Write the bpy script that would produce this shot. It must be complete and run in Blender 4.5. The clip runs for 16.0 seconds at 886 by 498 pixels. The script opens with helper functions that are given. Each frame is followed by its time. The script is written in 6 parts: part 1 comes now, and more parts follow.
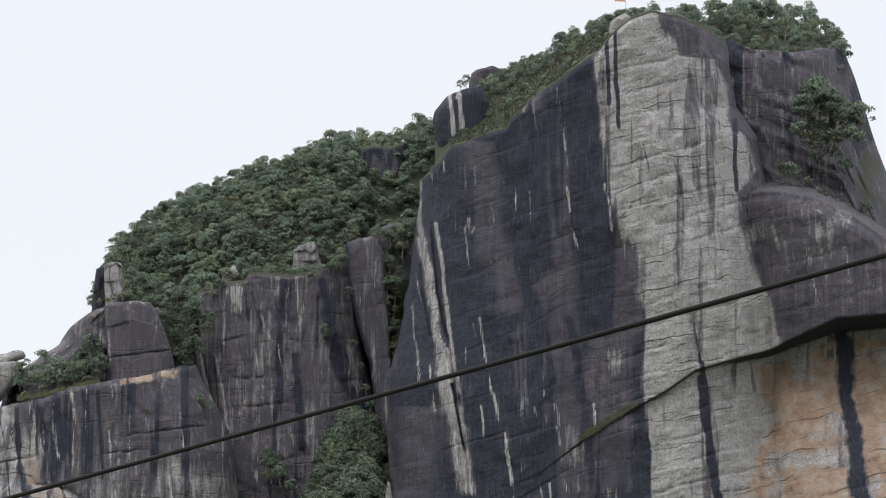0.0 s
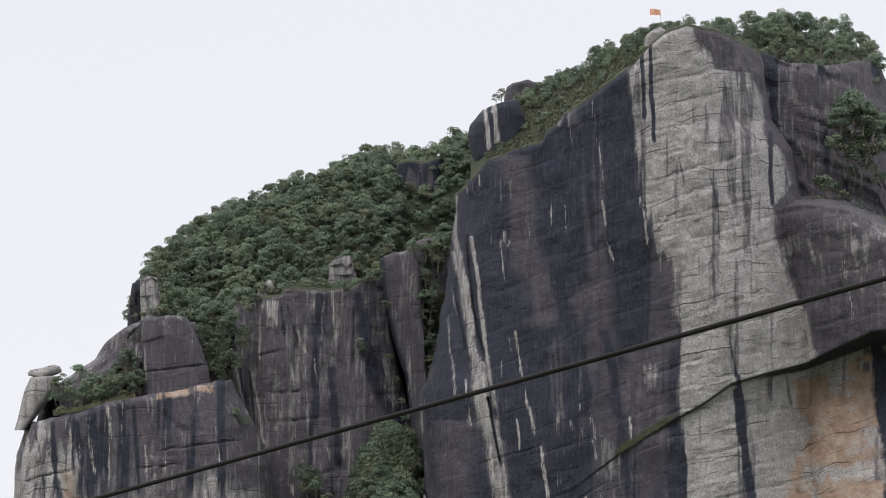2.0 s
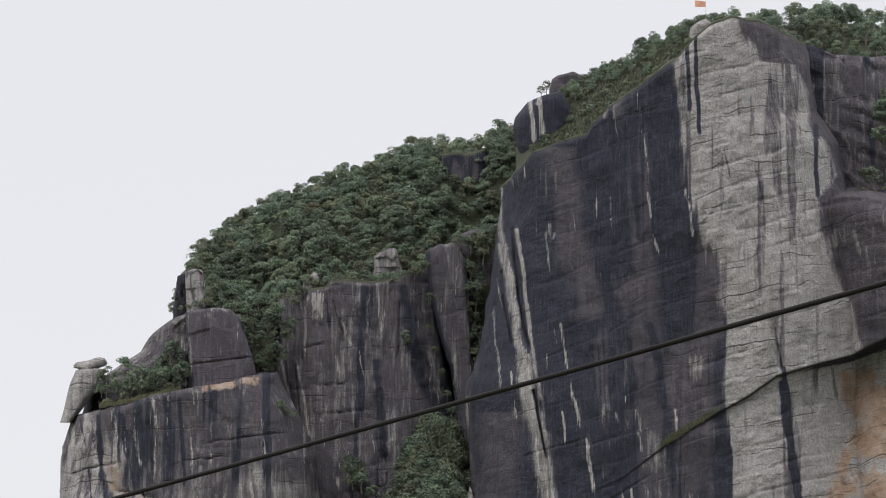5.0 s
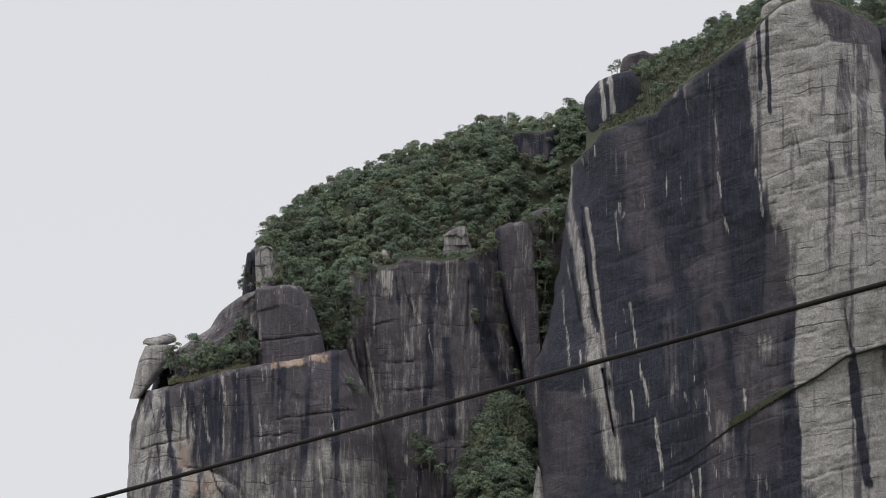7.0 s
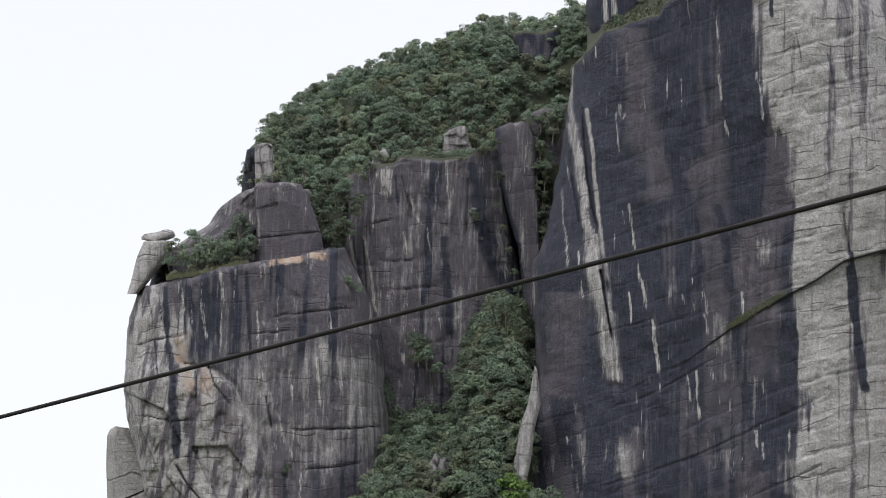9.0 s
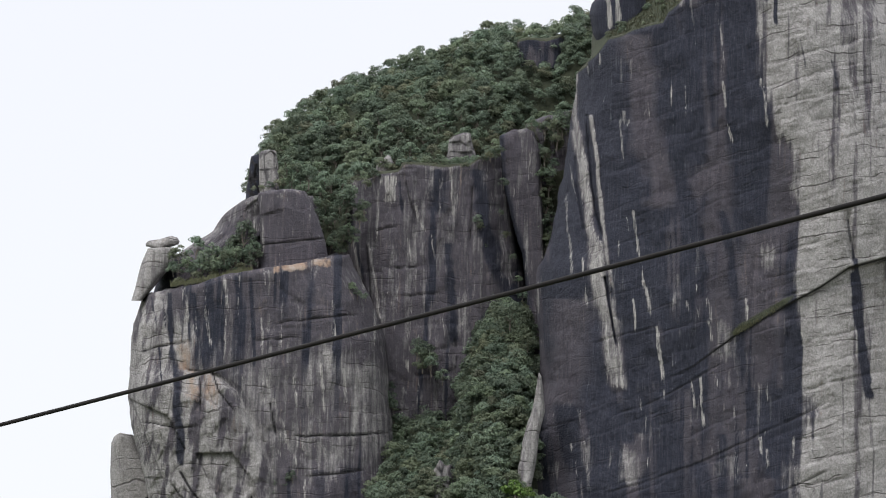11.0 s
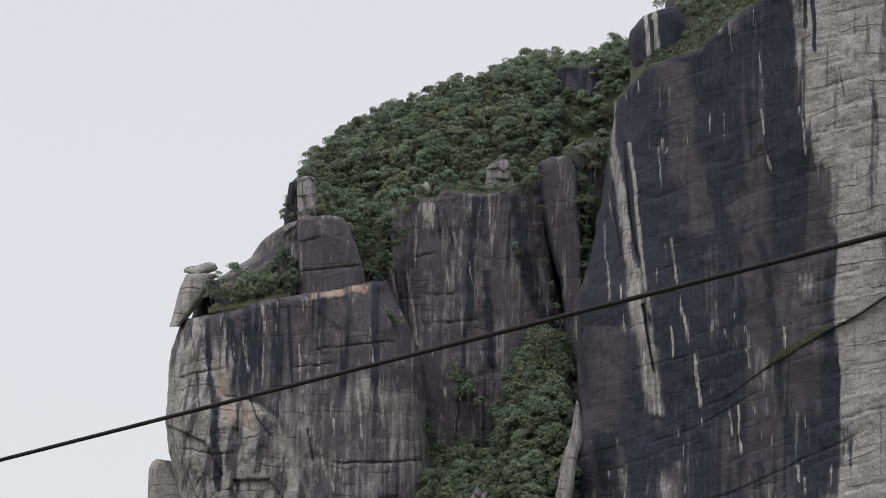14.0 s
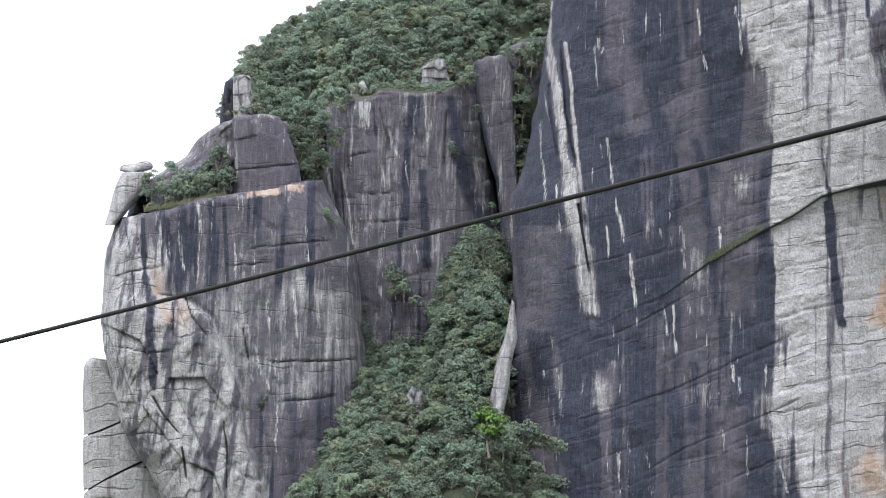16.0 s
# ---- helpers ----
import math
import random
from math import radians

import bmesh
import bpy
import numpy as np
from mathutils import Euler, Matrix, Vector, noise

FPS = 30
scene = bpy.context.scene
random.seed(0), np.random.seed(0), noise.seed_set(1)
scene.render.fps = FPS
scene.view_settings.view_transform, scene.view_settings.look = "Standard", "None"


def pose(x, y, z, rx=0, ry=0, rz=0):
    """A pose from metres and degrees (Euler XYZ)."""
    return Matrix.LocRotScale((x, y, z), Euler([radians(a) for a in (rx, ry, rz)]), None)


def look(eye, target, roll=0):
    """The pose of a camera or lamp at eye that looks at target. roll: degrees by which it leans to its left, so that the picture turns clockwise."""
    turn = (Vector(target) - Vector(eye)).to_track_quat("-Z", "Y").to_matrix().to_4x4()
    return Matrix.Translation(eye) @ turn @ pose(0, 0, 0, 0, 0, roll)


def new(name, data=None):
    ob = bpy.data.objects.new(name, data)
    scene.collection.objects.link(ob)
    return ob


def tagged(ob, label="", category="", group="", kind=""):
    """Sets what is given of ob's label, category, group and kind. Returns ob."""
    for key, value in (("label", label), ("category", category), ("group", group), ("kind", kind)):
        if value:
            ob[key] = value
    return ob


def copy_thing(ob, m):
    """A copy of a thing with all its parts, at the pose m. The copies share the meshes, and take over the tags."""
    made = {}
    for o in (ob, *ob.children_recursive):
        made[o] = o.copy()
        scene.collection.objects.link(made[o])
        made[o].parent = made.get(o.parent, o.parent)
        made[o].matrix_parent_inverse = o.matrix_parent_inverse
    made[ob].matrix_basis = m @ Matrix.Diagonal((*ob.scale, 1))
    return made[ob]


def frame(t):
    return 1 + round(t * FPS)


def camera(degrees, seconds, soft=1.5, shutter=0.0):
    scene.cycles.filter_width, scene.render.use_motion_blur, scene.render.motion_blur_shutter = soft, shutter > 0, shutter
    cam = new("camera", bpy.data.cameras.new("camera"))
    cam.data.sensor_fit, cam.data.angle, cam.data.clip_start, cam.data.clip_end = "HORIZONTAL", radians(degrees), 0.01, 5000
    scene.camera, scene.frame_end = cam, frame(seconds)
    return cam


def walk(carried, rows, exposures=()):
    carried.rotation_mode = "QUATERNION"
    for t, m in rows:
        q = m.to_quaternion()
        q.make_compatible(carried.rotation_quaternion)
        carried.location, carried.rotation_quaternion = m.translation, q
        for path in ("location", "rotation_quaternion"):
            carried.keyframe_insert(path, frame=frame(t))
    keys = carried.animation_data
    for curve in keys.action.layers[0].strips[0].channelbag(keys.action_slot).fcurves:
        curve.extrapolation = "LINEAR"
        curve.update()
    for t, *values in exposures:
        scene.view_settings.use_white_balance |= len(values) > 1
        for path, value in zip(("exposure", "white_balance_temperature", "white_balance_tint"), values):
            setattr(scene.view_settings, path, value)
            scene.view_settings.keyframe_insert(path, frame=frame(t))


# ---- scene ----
# ---- camera ----
cam = camera(10.0, 16.0, soft=1.0)
PATH = [
    (0.0, 100.0, 0.0, 0.0),
    (0.5, 100.057, 0.194, 0.174),
    (1.0, 100.133, 0.318, 0.309),
    (1.5, 100.146, 0.203, 0.357),
    (2.0, 100.158, 0.039, 0.416),
    (2.5, 100.155, 0.226, 0.496),
    (3.0, 100.064, 0.327, 0.502),
    (3.5, 99.942, 0.086, 0.463),
    (4.0, 99.949, 0.189, 0.541),
    (6.5, 100.249, -0.515, 1.56),
    (7.0, 99.821, -0.471, 1.647),
    (7.5, 99.376, -0.797, 1.653),
    (8.0, 99.103, -0.938, 1.606),
    (8.5, 98.897, -1.142, 1.551),
    (9.0, 98.683, -1.18, 1.521),
    (11.5, 98.83, -1.218, 1.593),
    (12.0, 99.384, -1.478, 1.713),
    (12.5, 99.466, -1.602, 1.855),
    (13.0, 99.442, -1.328, 2.024),
    (13.5, 99.34, -1.347, 2.068),
    (14.0, 99.053, -1.417, 1.967),
    (14.5, 98.595, -1.325, 1.7),
    (15.0, 98.251, -1.329, 1.477),
    (15.5, 98.052, -1.262, 1.4),
    (16.0, 97.932, -1.464, 1.224),
]
EYE = Vector((0.0, 0.0, 1.6))
walk(cam, [(t, pose(*EYE, rx, ry, rz)) for t, rx, ry, rz in PATH],
     exposures=[(0.0, -0.02, 6450, 11), (1.0, -0.06, 6540, 12), (2.0, -0.07, 6560, 13), (4.0, -0.1, 6600, 13), (6.5, -0.30, 6650, 13), (7.0, -0.32, 6650, 13), (8.0, -0.22, 6600, 12), (9.0, 0.08, 6450, 12),
                (11.5, 0.0, 6500, 12), (12.5, -0.22, 6620, 13), (13.5, -0.36, 6650, 13), (14.0, -0.29, 6600, 13), (14.5, -0.13, 6480, 12), (15.0, 0.08, 6380, 12), (15.5, 0.54, 6180, 13),
                (16.0, 0.92, 6080, 13)])

# ---- light: a bright overcast sky, no hard shadow ----
world = bpy.data.worlds.new("overcast_sky")
scene.world = world
world.use_nodes = True
wn, wl = world.node_tree.nodes, world.node_tree.links
wn.clear()
sky = wn.new("ShaderNodeTexSky")
sky.sky_type, sky.sun_disc = "NISHITA", False
sky.sun_elevation, sky.sun_rotation = radians(55), radians(205)
sky_bg = wn.new("ShaderNodeBackground")
sky_bg.inputs["Strength"].default_value = 0.02
cloud = wn.new("ShaderNodeTexNoise")
cloud.inputs["Scale"].default_value = 1.4
cloud.inputs["Detail"].default_value = 3
cloud_ramp = wn.new("ShaderNodeValToRGB")
cloud_ramp.color_ramp.elements[0].color = (0.875, 0.885, 0.91, 1)
cloud_ramp.color_ramp.elements[1].color = (0.915, 0.925, 0.945, 1)
cloud_bg = wn.new("ShaderNodeBackground")
both = wn.new("ShaderNodeAddShader")
world_out = wn.new("ShaderNodeOutputWorld")
wl.new(sky.outputs[0], sky_bg.inputs["Color"])
wl.new(cloud.outputs[0], cloud_ramp.inputs[0])
# an overcast sky is about three times as bright overhead as at the horizon
up_coord = wn.new("ShaderNodeTexCoord")
up_split = wn.new("ShaderNodeSeparateXYZ")
up_range = wn.new("ShaderNodeMapRange")
up_range.inputs["From Min"].default_value, up_range.inputs["From Max"].default_value = 0.25, 1.0
up_range.inputs["To Min"].default_value, up_range.inputs["To Max"].default_value = 0.925, 2.30
wl.new(up_coord.outputs["Generated"], up_split.inputs[0])
wl.new(up_split.outputs[2], up_range.inputs[0])
wl.new(up_range.outputs[0], cloud_bg.inputs["Strength"])
wl.new(cloud_ramp.outputs[0], cloud_bg.inputs["Color"])
wl.new(sky_bg.outputs[0], both.inputs[0])
wl.new(cloud_bg.outputs[0], both.inputs[1])
wl.new(both.outputs[0], world_out.inputs["Surface"])
sun = new("sun", bpy.data.lights.new("sun", "SUN"))
sun.data.energy, sun.data.angle, sun.data.color = 1.4, radians(30), (1.0, 0.97, 0.93)
sun.matrix_world = look((-350, -620, 800), (0, 0, 0))

# ---- noise on arrays ----
def lattice(ix, iy, iz, seed):
    n = (ix * 374761393 + iy * 668265263 + iz * 2147483647 + seed * 1274126177) & 0xFFFFFFFF
    n = ((n ^ (n >> 13)) * 1274126177) & 0xFFFFFFFF
    return ((n ^ (n >> 16)) & 0xFFFF) / 65535.0


def vnoise(x, y, z, seed=0):
    """Smooth value noise from 0 to 1 on arrays."""
    x, y, z = np.broadcast_arrays(np.asarray(x, float), y, z)
    fx, fy, fz = np.floor(x), np.floor(y), np.floor(z)
    ix, iy, iz = fx.astype(np.int64), fy.astype(np.int64), fz.astype(np.int64)
    u, v, w = x - fx, y - fy, z - fz
    u, v, w = u * u * (3 - 2 * u), v * v * (3 - 2 * v), w * w * (3 - 2 * w)
    out = 0
    for dx, wx in ((0, 1 - u), (1, u)):
        for dy, wy in ((0, 1 - v), (1, v)):
            for dz, wz in ((0, 1 - w), (1, w)):
                out = out + wx * wy * wz * lattice(ix + dx, iy + dy, iz + dz, seed)
    return out


def fbm(x, y, z, seed=0, octaves=4, gain=0.5):
    total, amp, norm, k = 0, 1.0, 0.0, 1.0
    for o in range(octaves):
        total = total + amp * vnoise(x * k, y * k, z * k, seed + 17 * o)
        norm, amp, k = norm + amp, amp * gain, k * 2.03
    return total / norm


def smooth(a, b, x):
    t = np.clip((x - a) / (b - a), 0, 1)
    return t * t * (3 - 2 * t)


def curve_x(points, z):
    """x of a line drawn from top to bottom or bottom to top, at the heights z."""
    p = sorted(points, key=lambda q: q[1])
    return np.interp(z, [q[1] for q in p], [q[0] for q in p])


def curve_z(points, x):
    """z of a line drawn from side to side, at the places x."""
    p = sorted(points)
    return np.interp(x, [q[0] for q in p], [q[1] for q in p])


SECTION = 1150.0  # distance of the section where outlines are drawn to fit the camera's view


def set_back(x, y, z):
    """Carries points drawn on the section to distance y along the eye's rays, so that outlines fit the camera's view.
    """
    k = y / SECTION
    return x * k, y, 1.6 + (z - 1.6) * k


# ---- materials ----
def material(name, rough=0.9):
    m = bpy.data.materials.new(name)
    m.use_nodes = True
    n, l = m.node_tree.nodes, m.node_tree.links
    b = n["Principled BSDF"]
    b.inputs["Roughness"].default_value = rough
    b.inputs["Specular IOR Level"].default_value = 0.25
    return m, n, l, b


def mixer(n, l, fac, a, b, kind="MIX"):
    node = n.new("ShaderNodeMix")
    node.data_type, node.blend_type = "RGBA", kind
    for value, socket in ((fac, node.inputs[0]), (a, node.inputs[6]), (b, node.inputs[7])):
        if isinstance(value, bpy.types.NodeSocket):
            l.new(value, socket)
        elif isinstance(value, (int, float)):
            socket.default_value = value
        else:
            socket.default_value = (*value, 1)
    return node.outputs[2]


def maths(n, l, op, a, b=0.0, clamp=False):
    node = n.new("ShaderNodeMath")
    node.operation, node.use_clamp = op, clamp
    for value, socket in ((a, node.inputs[0]), (b, node.inputs[1])):
        if isinstance(value, bpy.types.NodeSocket):
            l.new(value, socket)
        else:
            socket.default_value = value
    return node.outputs[0]


def noise_node(n, l, scale, stretch=(1, 1, 1), detail=5, rough=0.6, turn=0.0):
    tc = n.new("ShaderNodeTexCoord")
    mp = n.new("ShaderNodeMapping")
    mp.inputs["Scale"].default_value = stretch
    mp.inputs["Rotation"].default_value = (0, radians(turn), 0)
    tx = n.new("ShaderNodeTexNoise")
    tx.inputs["Scale"].default_value = scale
    tx.inputs["Detail"].default_value = detail
    tx.inputs["Roughness"].default_value = rough
    l.new(tc.outputs["Object"], mp.inputs[0])
    l.new(mp.outputs[0], tx.inputs[0])
    return tx.outputs[0]


def ramp(n, l, fac, stops):
    r = n.new("ShaderNodeValToRGB")
    el = r.color_ramp.elements
    while len(el) < len(stops):
        el.new(0.5)
    for e, (p, c) in zip(el, stops):
        e.position, e.color = p, (*c, 1)
    l.new(fac, r.inputs[0])
    return r.outputs[0]


def bed_cracks(n, l, spacing, dip, width, keep_from, wander=3.0, seed=0.0):
    """Broken cracks along dipping beds, worked out on the surface's own coordinates."""
    tc = n.new("ShaderNodeTexCoord")
    sp = n.new("ShaderNodeSeparateXYZ")
    l.new(tc.outputs["Object"], sp.inputs[0])
    w1 = maths(n, l, "MULTIPLY", maths(n, l, "SUBTRACT", noise_node(n, l, 0.07, (1, 1, 1), 2), 0.5), wander * 1.5)
    w2 = maths(n, l, "MULTIPLY", maths(n, l, "SUBTRACT", noise_node(n, l, 0.55, (1, 1, 1), 3), 0.5), wander * 0.13)
    h = maths(n, l, "SUBTRACT", sp.outputs[2], maths(n, l, "MULTIPLY", sp.outputs[0], dip))
    phase = maths(n, l, "DIVIDE", maths(n, l, "ADD", maths(n, l, "ADD", h, w1), w2), spacing)
    phase = maths(n, l, "ADD", phase, seed)
    near = maths(n, l, "MULTIPLY", maths(n, l, "PINGPONG", phase, 0.5), spacing)
    bed = maths(n, l, "FLOOR", maths(n, l, "ADD", phase, 0.5))
    cv = n.new("ShaderNodeCombineXYZ")
    l.new(maths(n, l, "MULTIPLY", sp.outputs[0], 0.9 / spacing ** 0.5 * 0.35), cv.inputs[0])
    l.new(maths(n, l, "MULTIPLY", bed, 7.31), cv.inputs[1])
    l.new(maths(n, l, "MULTIPLY", sp.outputs[2], 0.1), cv.inputs[2])
    tx = n.new("ShaderNodeTexNoise")
    tx.inputs["Scale"].default_value, tx.inputs["Detail"].default_value = 1.0, 2.0
    l.new(cv.outputs[0], tx.inputs[0])
    keep = ramp(n, l, tx.outputs[0], [(keep_from, (0, 0, 0)), (keep_from + 0.07, (1, 1, 1))])
    line = ramp(n, l, maths(n, l, "DIVIDE", near, width), [(0.35, (1, 1, 1)), (1.0, (0, 0, 0))])
    return maths(n, l, "MULTIPLY", line, keep)


def rock_material(name, dip):
    """Weathered granite: grey with lichen mottling, black and brown water stains, black for painted shade, pale runs,
    rust-coloured fresh faces.
    """
    m, n, l, b = material(name, 0.92)
    stain_shade = n.new("ShaderNodeAttribute")
    stain_shade.attribute_name = "stain_shade"
    tone = n.new("ShaderNodeAttribute")
    tone.attribute_name = "tone"
    sep = n.new("ShaderNodeSeparateColor")
    sep2 = n.new("ShaderNodeSeparateColor")
    l.new(stain_shade.outputs["Color"], sep.inputs[0])
    l.new(tone.outputs["Color"], sep2.inputs[0])
    mottle = noise_node(n, l, 0.22, (1, 1, 0.8), 9, 0.70)
    grain = noise_node(n, l, 1.9, (1, 1, 0.9), 6, 0.75)
    runs = noise_node(n, l, 0.7, (1, 1, 0.07), 7, 0.70)
    fine_runs = noise_node(n, l, 2.6, (1, 1, 0.06), 5, 0.75)
    flecks = noise_node(n, l, 1.1, (1, 1, 0.45), 6, 0.8)
    grey = ramp(n, l, mottle, [(0.34, (0.222, 0.214, 0.206)), (0.5, (0.322, 0.312, 0.302)), (0.66, (0.428, 0.416, 0.402))])
    grey = mixer(n, l, 0.5, grey, ramp(n, l, grain, [(0.36, (0.14, 0.135, 0.13)), (0.5, (0.308, 0.299, 0.291)), (0.64, (0.52, 0.505, 0.49))]))
    grey = mixer(n, l, maths(n, l, "MULTIPLY", ramp(n, l, runs, [(0.5, (0, 0, 0)), (0.66, (1, 1, 1))]), 0.42), grey, (0.15, 0.145, 0.145))
    brown = ramp(n, l, runs, [(0.32, (0.050, 0.046, 0.059)), (0.5, (0.076, 0.070, 0.083)), (0.70, (0.125, 0.115, 0.126))])
    brown = mixer(n, l, ramp(n, l, flecks, [(0.57, (0, 0, 0)), (0.73, (0.5, 0.5, 0.5))]), brown, (0.27, 0.255, 0.25))
    black = ramp(n, l, fine_runs, [(0.34, (0.022, 0.025, 0.039)), (0.5, (0.031, 0.034, 0.048)), (0.68, (0.054, 0.056, 0.074))])
    black = mixer(n, l, ramp(n, l, flecks, [(0.72, (0, 0, 0)), (0.84, (0.3, 0.3, 0.3))]), black, (0.20, 0.19, 0.195))
    ochre = ramp(n, l, mottle, [(0.3, (0.16, 0.125, 0.10)), (0.47, (0.32, 0.225, 0.165)), (0.58, (0.37, 0.30, 0.245)), (0.70, (0.36, 0.345, 0.33))])
    ochre = mixer(n, l, ramp(n, l, grain, [(0.5, (0, 0, 0)), (0.75, (0.6, 0.6, 0.6))]), ochre, (0.22, 0.17, 0.14))
    pale = ramp(n, l, fine_runs, [(0.3, (0.22, 0.21, 0.20)), (0.55, (0.36, 0.35, 0.33)), (0.75, (0.60, 0.58, 0.55))])
    turf = ramp(n, l, grain, [(0.3, (0.035, 0.042, 0.028)), (0.55, (0.062, 0.068, 0.044)), (0.75, (0.095, 0.096, 0.064))])

    def edged(value, texture, spread=0.6, low=0.25, high=0.70):
        shifted = maths(n, l, "ADD", value, maths(n, l, "MULTIPLY", maths(n, l, "SUBTRACT", texture, 0.5), spread))
        return ramp(n, l, shifted, [(low, (0, 0, 0)), (high, (1, 1, 1))])

    colour = mixer(n, l, edged(sep2.outputs[0], runs, 1.8), grey, brown)
    colour = mixer(n, l, edged(sep.outputs[2], runs, 2.2), colour, ochre)
    colour = mixer(n, l, edged(sep.outputs[0], runs, 1.3), colour, black)
    colour = mixer(n, l, edged(sep.outputs[1], fine_runs, 2.4, 0.42, 0.85), colour, pale)
    wide = bed_cracks(n, l, 6.3, dip, 0.22, 0.47, 4.5)
    thin = maths(n, l, "MULTIPLY", bed_cracks(n, l, 2.9, dip * 1.25, 0.14, 0.53, 3.4, 0.37), 0.75)
    hair = bed_cracks(n, l, 1.05, dip * 0.9, 0.12, 0.56, 1.6, 0.71)
    lines = maths(n, l, "MAXIMUM", wide, maths(n, l, "MAXIMUM", thin, maths(n, l, "MULTIPLY", hair, 0.4)))
    wetness = maths(n, l, "MAXIMUM", maths(n, l, "MULTIPLY", sep.outputs[0], 0.9), maths(n, l, "MULTIPLY", sep2.outputs[0], 0.80))
    clean = maths(n, l, "SUBTRACT", 1.0, wetness, True)
    lines = maths(n, l, "MULTIPLY", lines, clean)
    colour = mixer(n, l, maths(n, l, "MULTIPLY", maths(n, l, "MULTIPLY", lines, 0.75), ramp(n, l, mottle, [(0.35, (0.3, 0.3, 0.3)), (0.6, (1, 1, 1))])), colour, (0.055, 0.043, 0.045))
    colour = mixer(n, l, edged(sep2.outputs[1], grain, 0.8), colour, (0.032, 0.031, 0.034))
    colour = mixer(n, l, edged(sep2.outputs[2], grain, 1.2), colour, turf)
    l.new(colour, b.inputs["Base Color"])
    h = maths(n, l, "ADD", maths(n, l, "MULTIPLY", mottle, 1.2), maths(n, l, "MULTIPLY", grain, 0.5))
    h = maths(n, l, "SUBTRACT", h, maths(n, l, "MULTIPLY", lines, 0.5))
    h = maths(n, l, "ADD", h, maths(n, l, "MULTIPLY", runs, 0.35))
    bump = n.new("ShaderNodeBump")
    bump.inputs["Strength"].default_value = 0.9
    bump.inputs["Distance"].default_value = 0.8
    l.new(h, bump.inputs["Height"])
    l.new(bump.outputs[0], b.inputs["Normal"])
    return m


def leaf_material(name, dark, mid, light):
    """Leaves that differ a little one by one, and more from tree to tree."""
    m, n, l, b = material(name, 0.7)
    info = n.new("ShaderNodeObjectInfo")
    geo = n.new("ShaderNodeNewGeometry")
    tint = n.new("ShaderNodeAttribute")
    tint.attribute_name = "tint"
    sep = n.new("ShaderNodeSeparateColor")
    l.new(tint.outputs["Color"], sep.inputs[0])
    tree = maths(n, l, "FRACT", maths(n, l, "ADD", info.outputs["Random"], sep.outputs[0]))
    patch = noise_node(n, l, 0.5, (1, 1, 1), 3)
    c = ramp(n, l, geo.outputs["Random Per Island"], [(0.0, dark), (0.6, mid), (1.0, light)])
    c = mixer(n, l, maths(n, l, "MULTIPLY", patch, 0.4), c, dark)
    c = mixer(n, l, ramp(n, l, tree, [(0.55, (0, 0, 0)), (0.95, (0.6, 0.6, 0.6))]), c, [0.6 * a + 0.4 * b for a, b in zip(light, (0.17, 0.17, 0.09))])
    c = mixer(n, l, ramp(n, l, tree, [(0.05, (0.6, 0.6, 0.6)), (0.4, (0, 0, 0))]), c, [0.75 * a for a in dark])
    other = maths(n, l, "FRACT", maths(n, l, "MULTIPLY", tree, 7.3))
    hsv = n.new("ShaderNodeHueSaturation")
    l.new(maths(n, l, "ADD", 0.475, maths(n, l, "MULTIPLY", other, 0.04)), hsv.inputs["Hue"])
    l.new(maths(n, l, "ADD", 0.72, maths(n, l, "MULTIPLY", other, 0.5)), hsv.inputs["Value"])
    l.new(c, hsv.inputs["Color"])
    l.new(hsv.outputs[0], b.inputs["Base Color"])
    through_leaf = n.new("ShaderNodeBsdfTranslucent")
    l.new(hsv.outputs[0], through_leaf.inputs["Color"])
    blend = n.new("ShaderNodeMixShader")
    blend.inputs[0].default_value = 0.38
    l.new(b.outputs[0], blend.inputs[1])
    l.new(through_leaf.outputs[0], blend.inputs[2])
    l.new(blend.outputs[0], n["Material Output"].inputs["Surface"])
    return m


def plain_material(name, a, c, scale, rough=0.85):
    m, n, l, b = material(name, rough)
    l.new(ramp(n, l, noise_node(n, l, scale, (1, 1, 1), 6), [(0.3, a), (0.7, c)]), b.inputs["Base Color"])
    return m


ROCK = rock_material("weathered_granite", 0.0)
ROCK_DIP = rock_material("weathered_granite_dipping", 0.27)
LEAF = leaf_material("leaves_dark_green", (0.145, 0.195, 0.150), (0.192, 0.250, 0.177), (0.250, 0.316, 0.204))
LEAF_YOUNG = leaf_material("leaves_yellow_green", (0.070, 0.130, 0.032), (0.145, 0.240, 0.062), (0.215, 0.335, 0.100))
LEAF_DRY = leaf_material("leaves_olive", (0.157, 0.180, 0.129), (0.207, 0.233, 0.159), (0.262, 0.288, 0.192))
BARK = plain_material("grey_bark", (0.10, 0.085, 0.07), (0.24, 0.22, 0.19), 3.0)
TURF = plain_material("scrub_turf", (0.016, 0.022, 0.014), (0.055, 0.062, 0.038), 1.3, 0.95)
FIELD = plain_material("valley_scrub", (0.03, 0.045, 0.018), (0.08, 0.09, 0.04), 0.02, 0.95)
GRASS = leaf_material("dry_grass", (0.045, 0.055, 0.032), (0.085, 0.093, 0.055), (0.13, 0.13, 0.08))
CABLE = plain_material("black_rubber_sheath", (0.006, 0.005, 0.005), (0.016, 0.013, 0.012), 6.0, 0.85)
CLOTH = plain_material("faded_orange_cloth", (0.50, 0.24, 0.15), (0.66, 0.38, 0.26), 1.5, 0.9)
POLE = plain_material("grey_painted_steel", (0.25, 0.25, 0.25), (0.38, 0.38, 0.37), 2.0, 0.5)


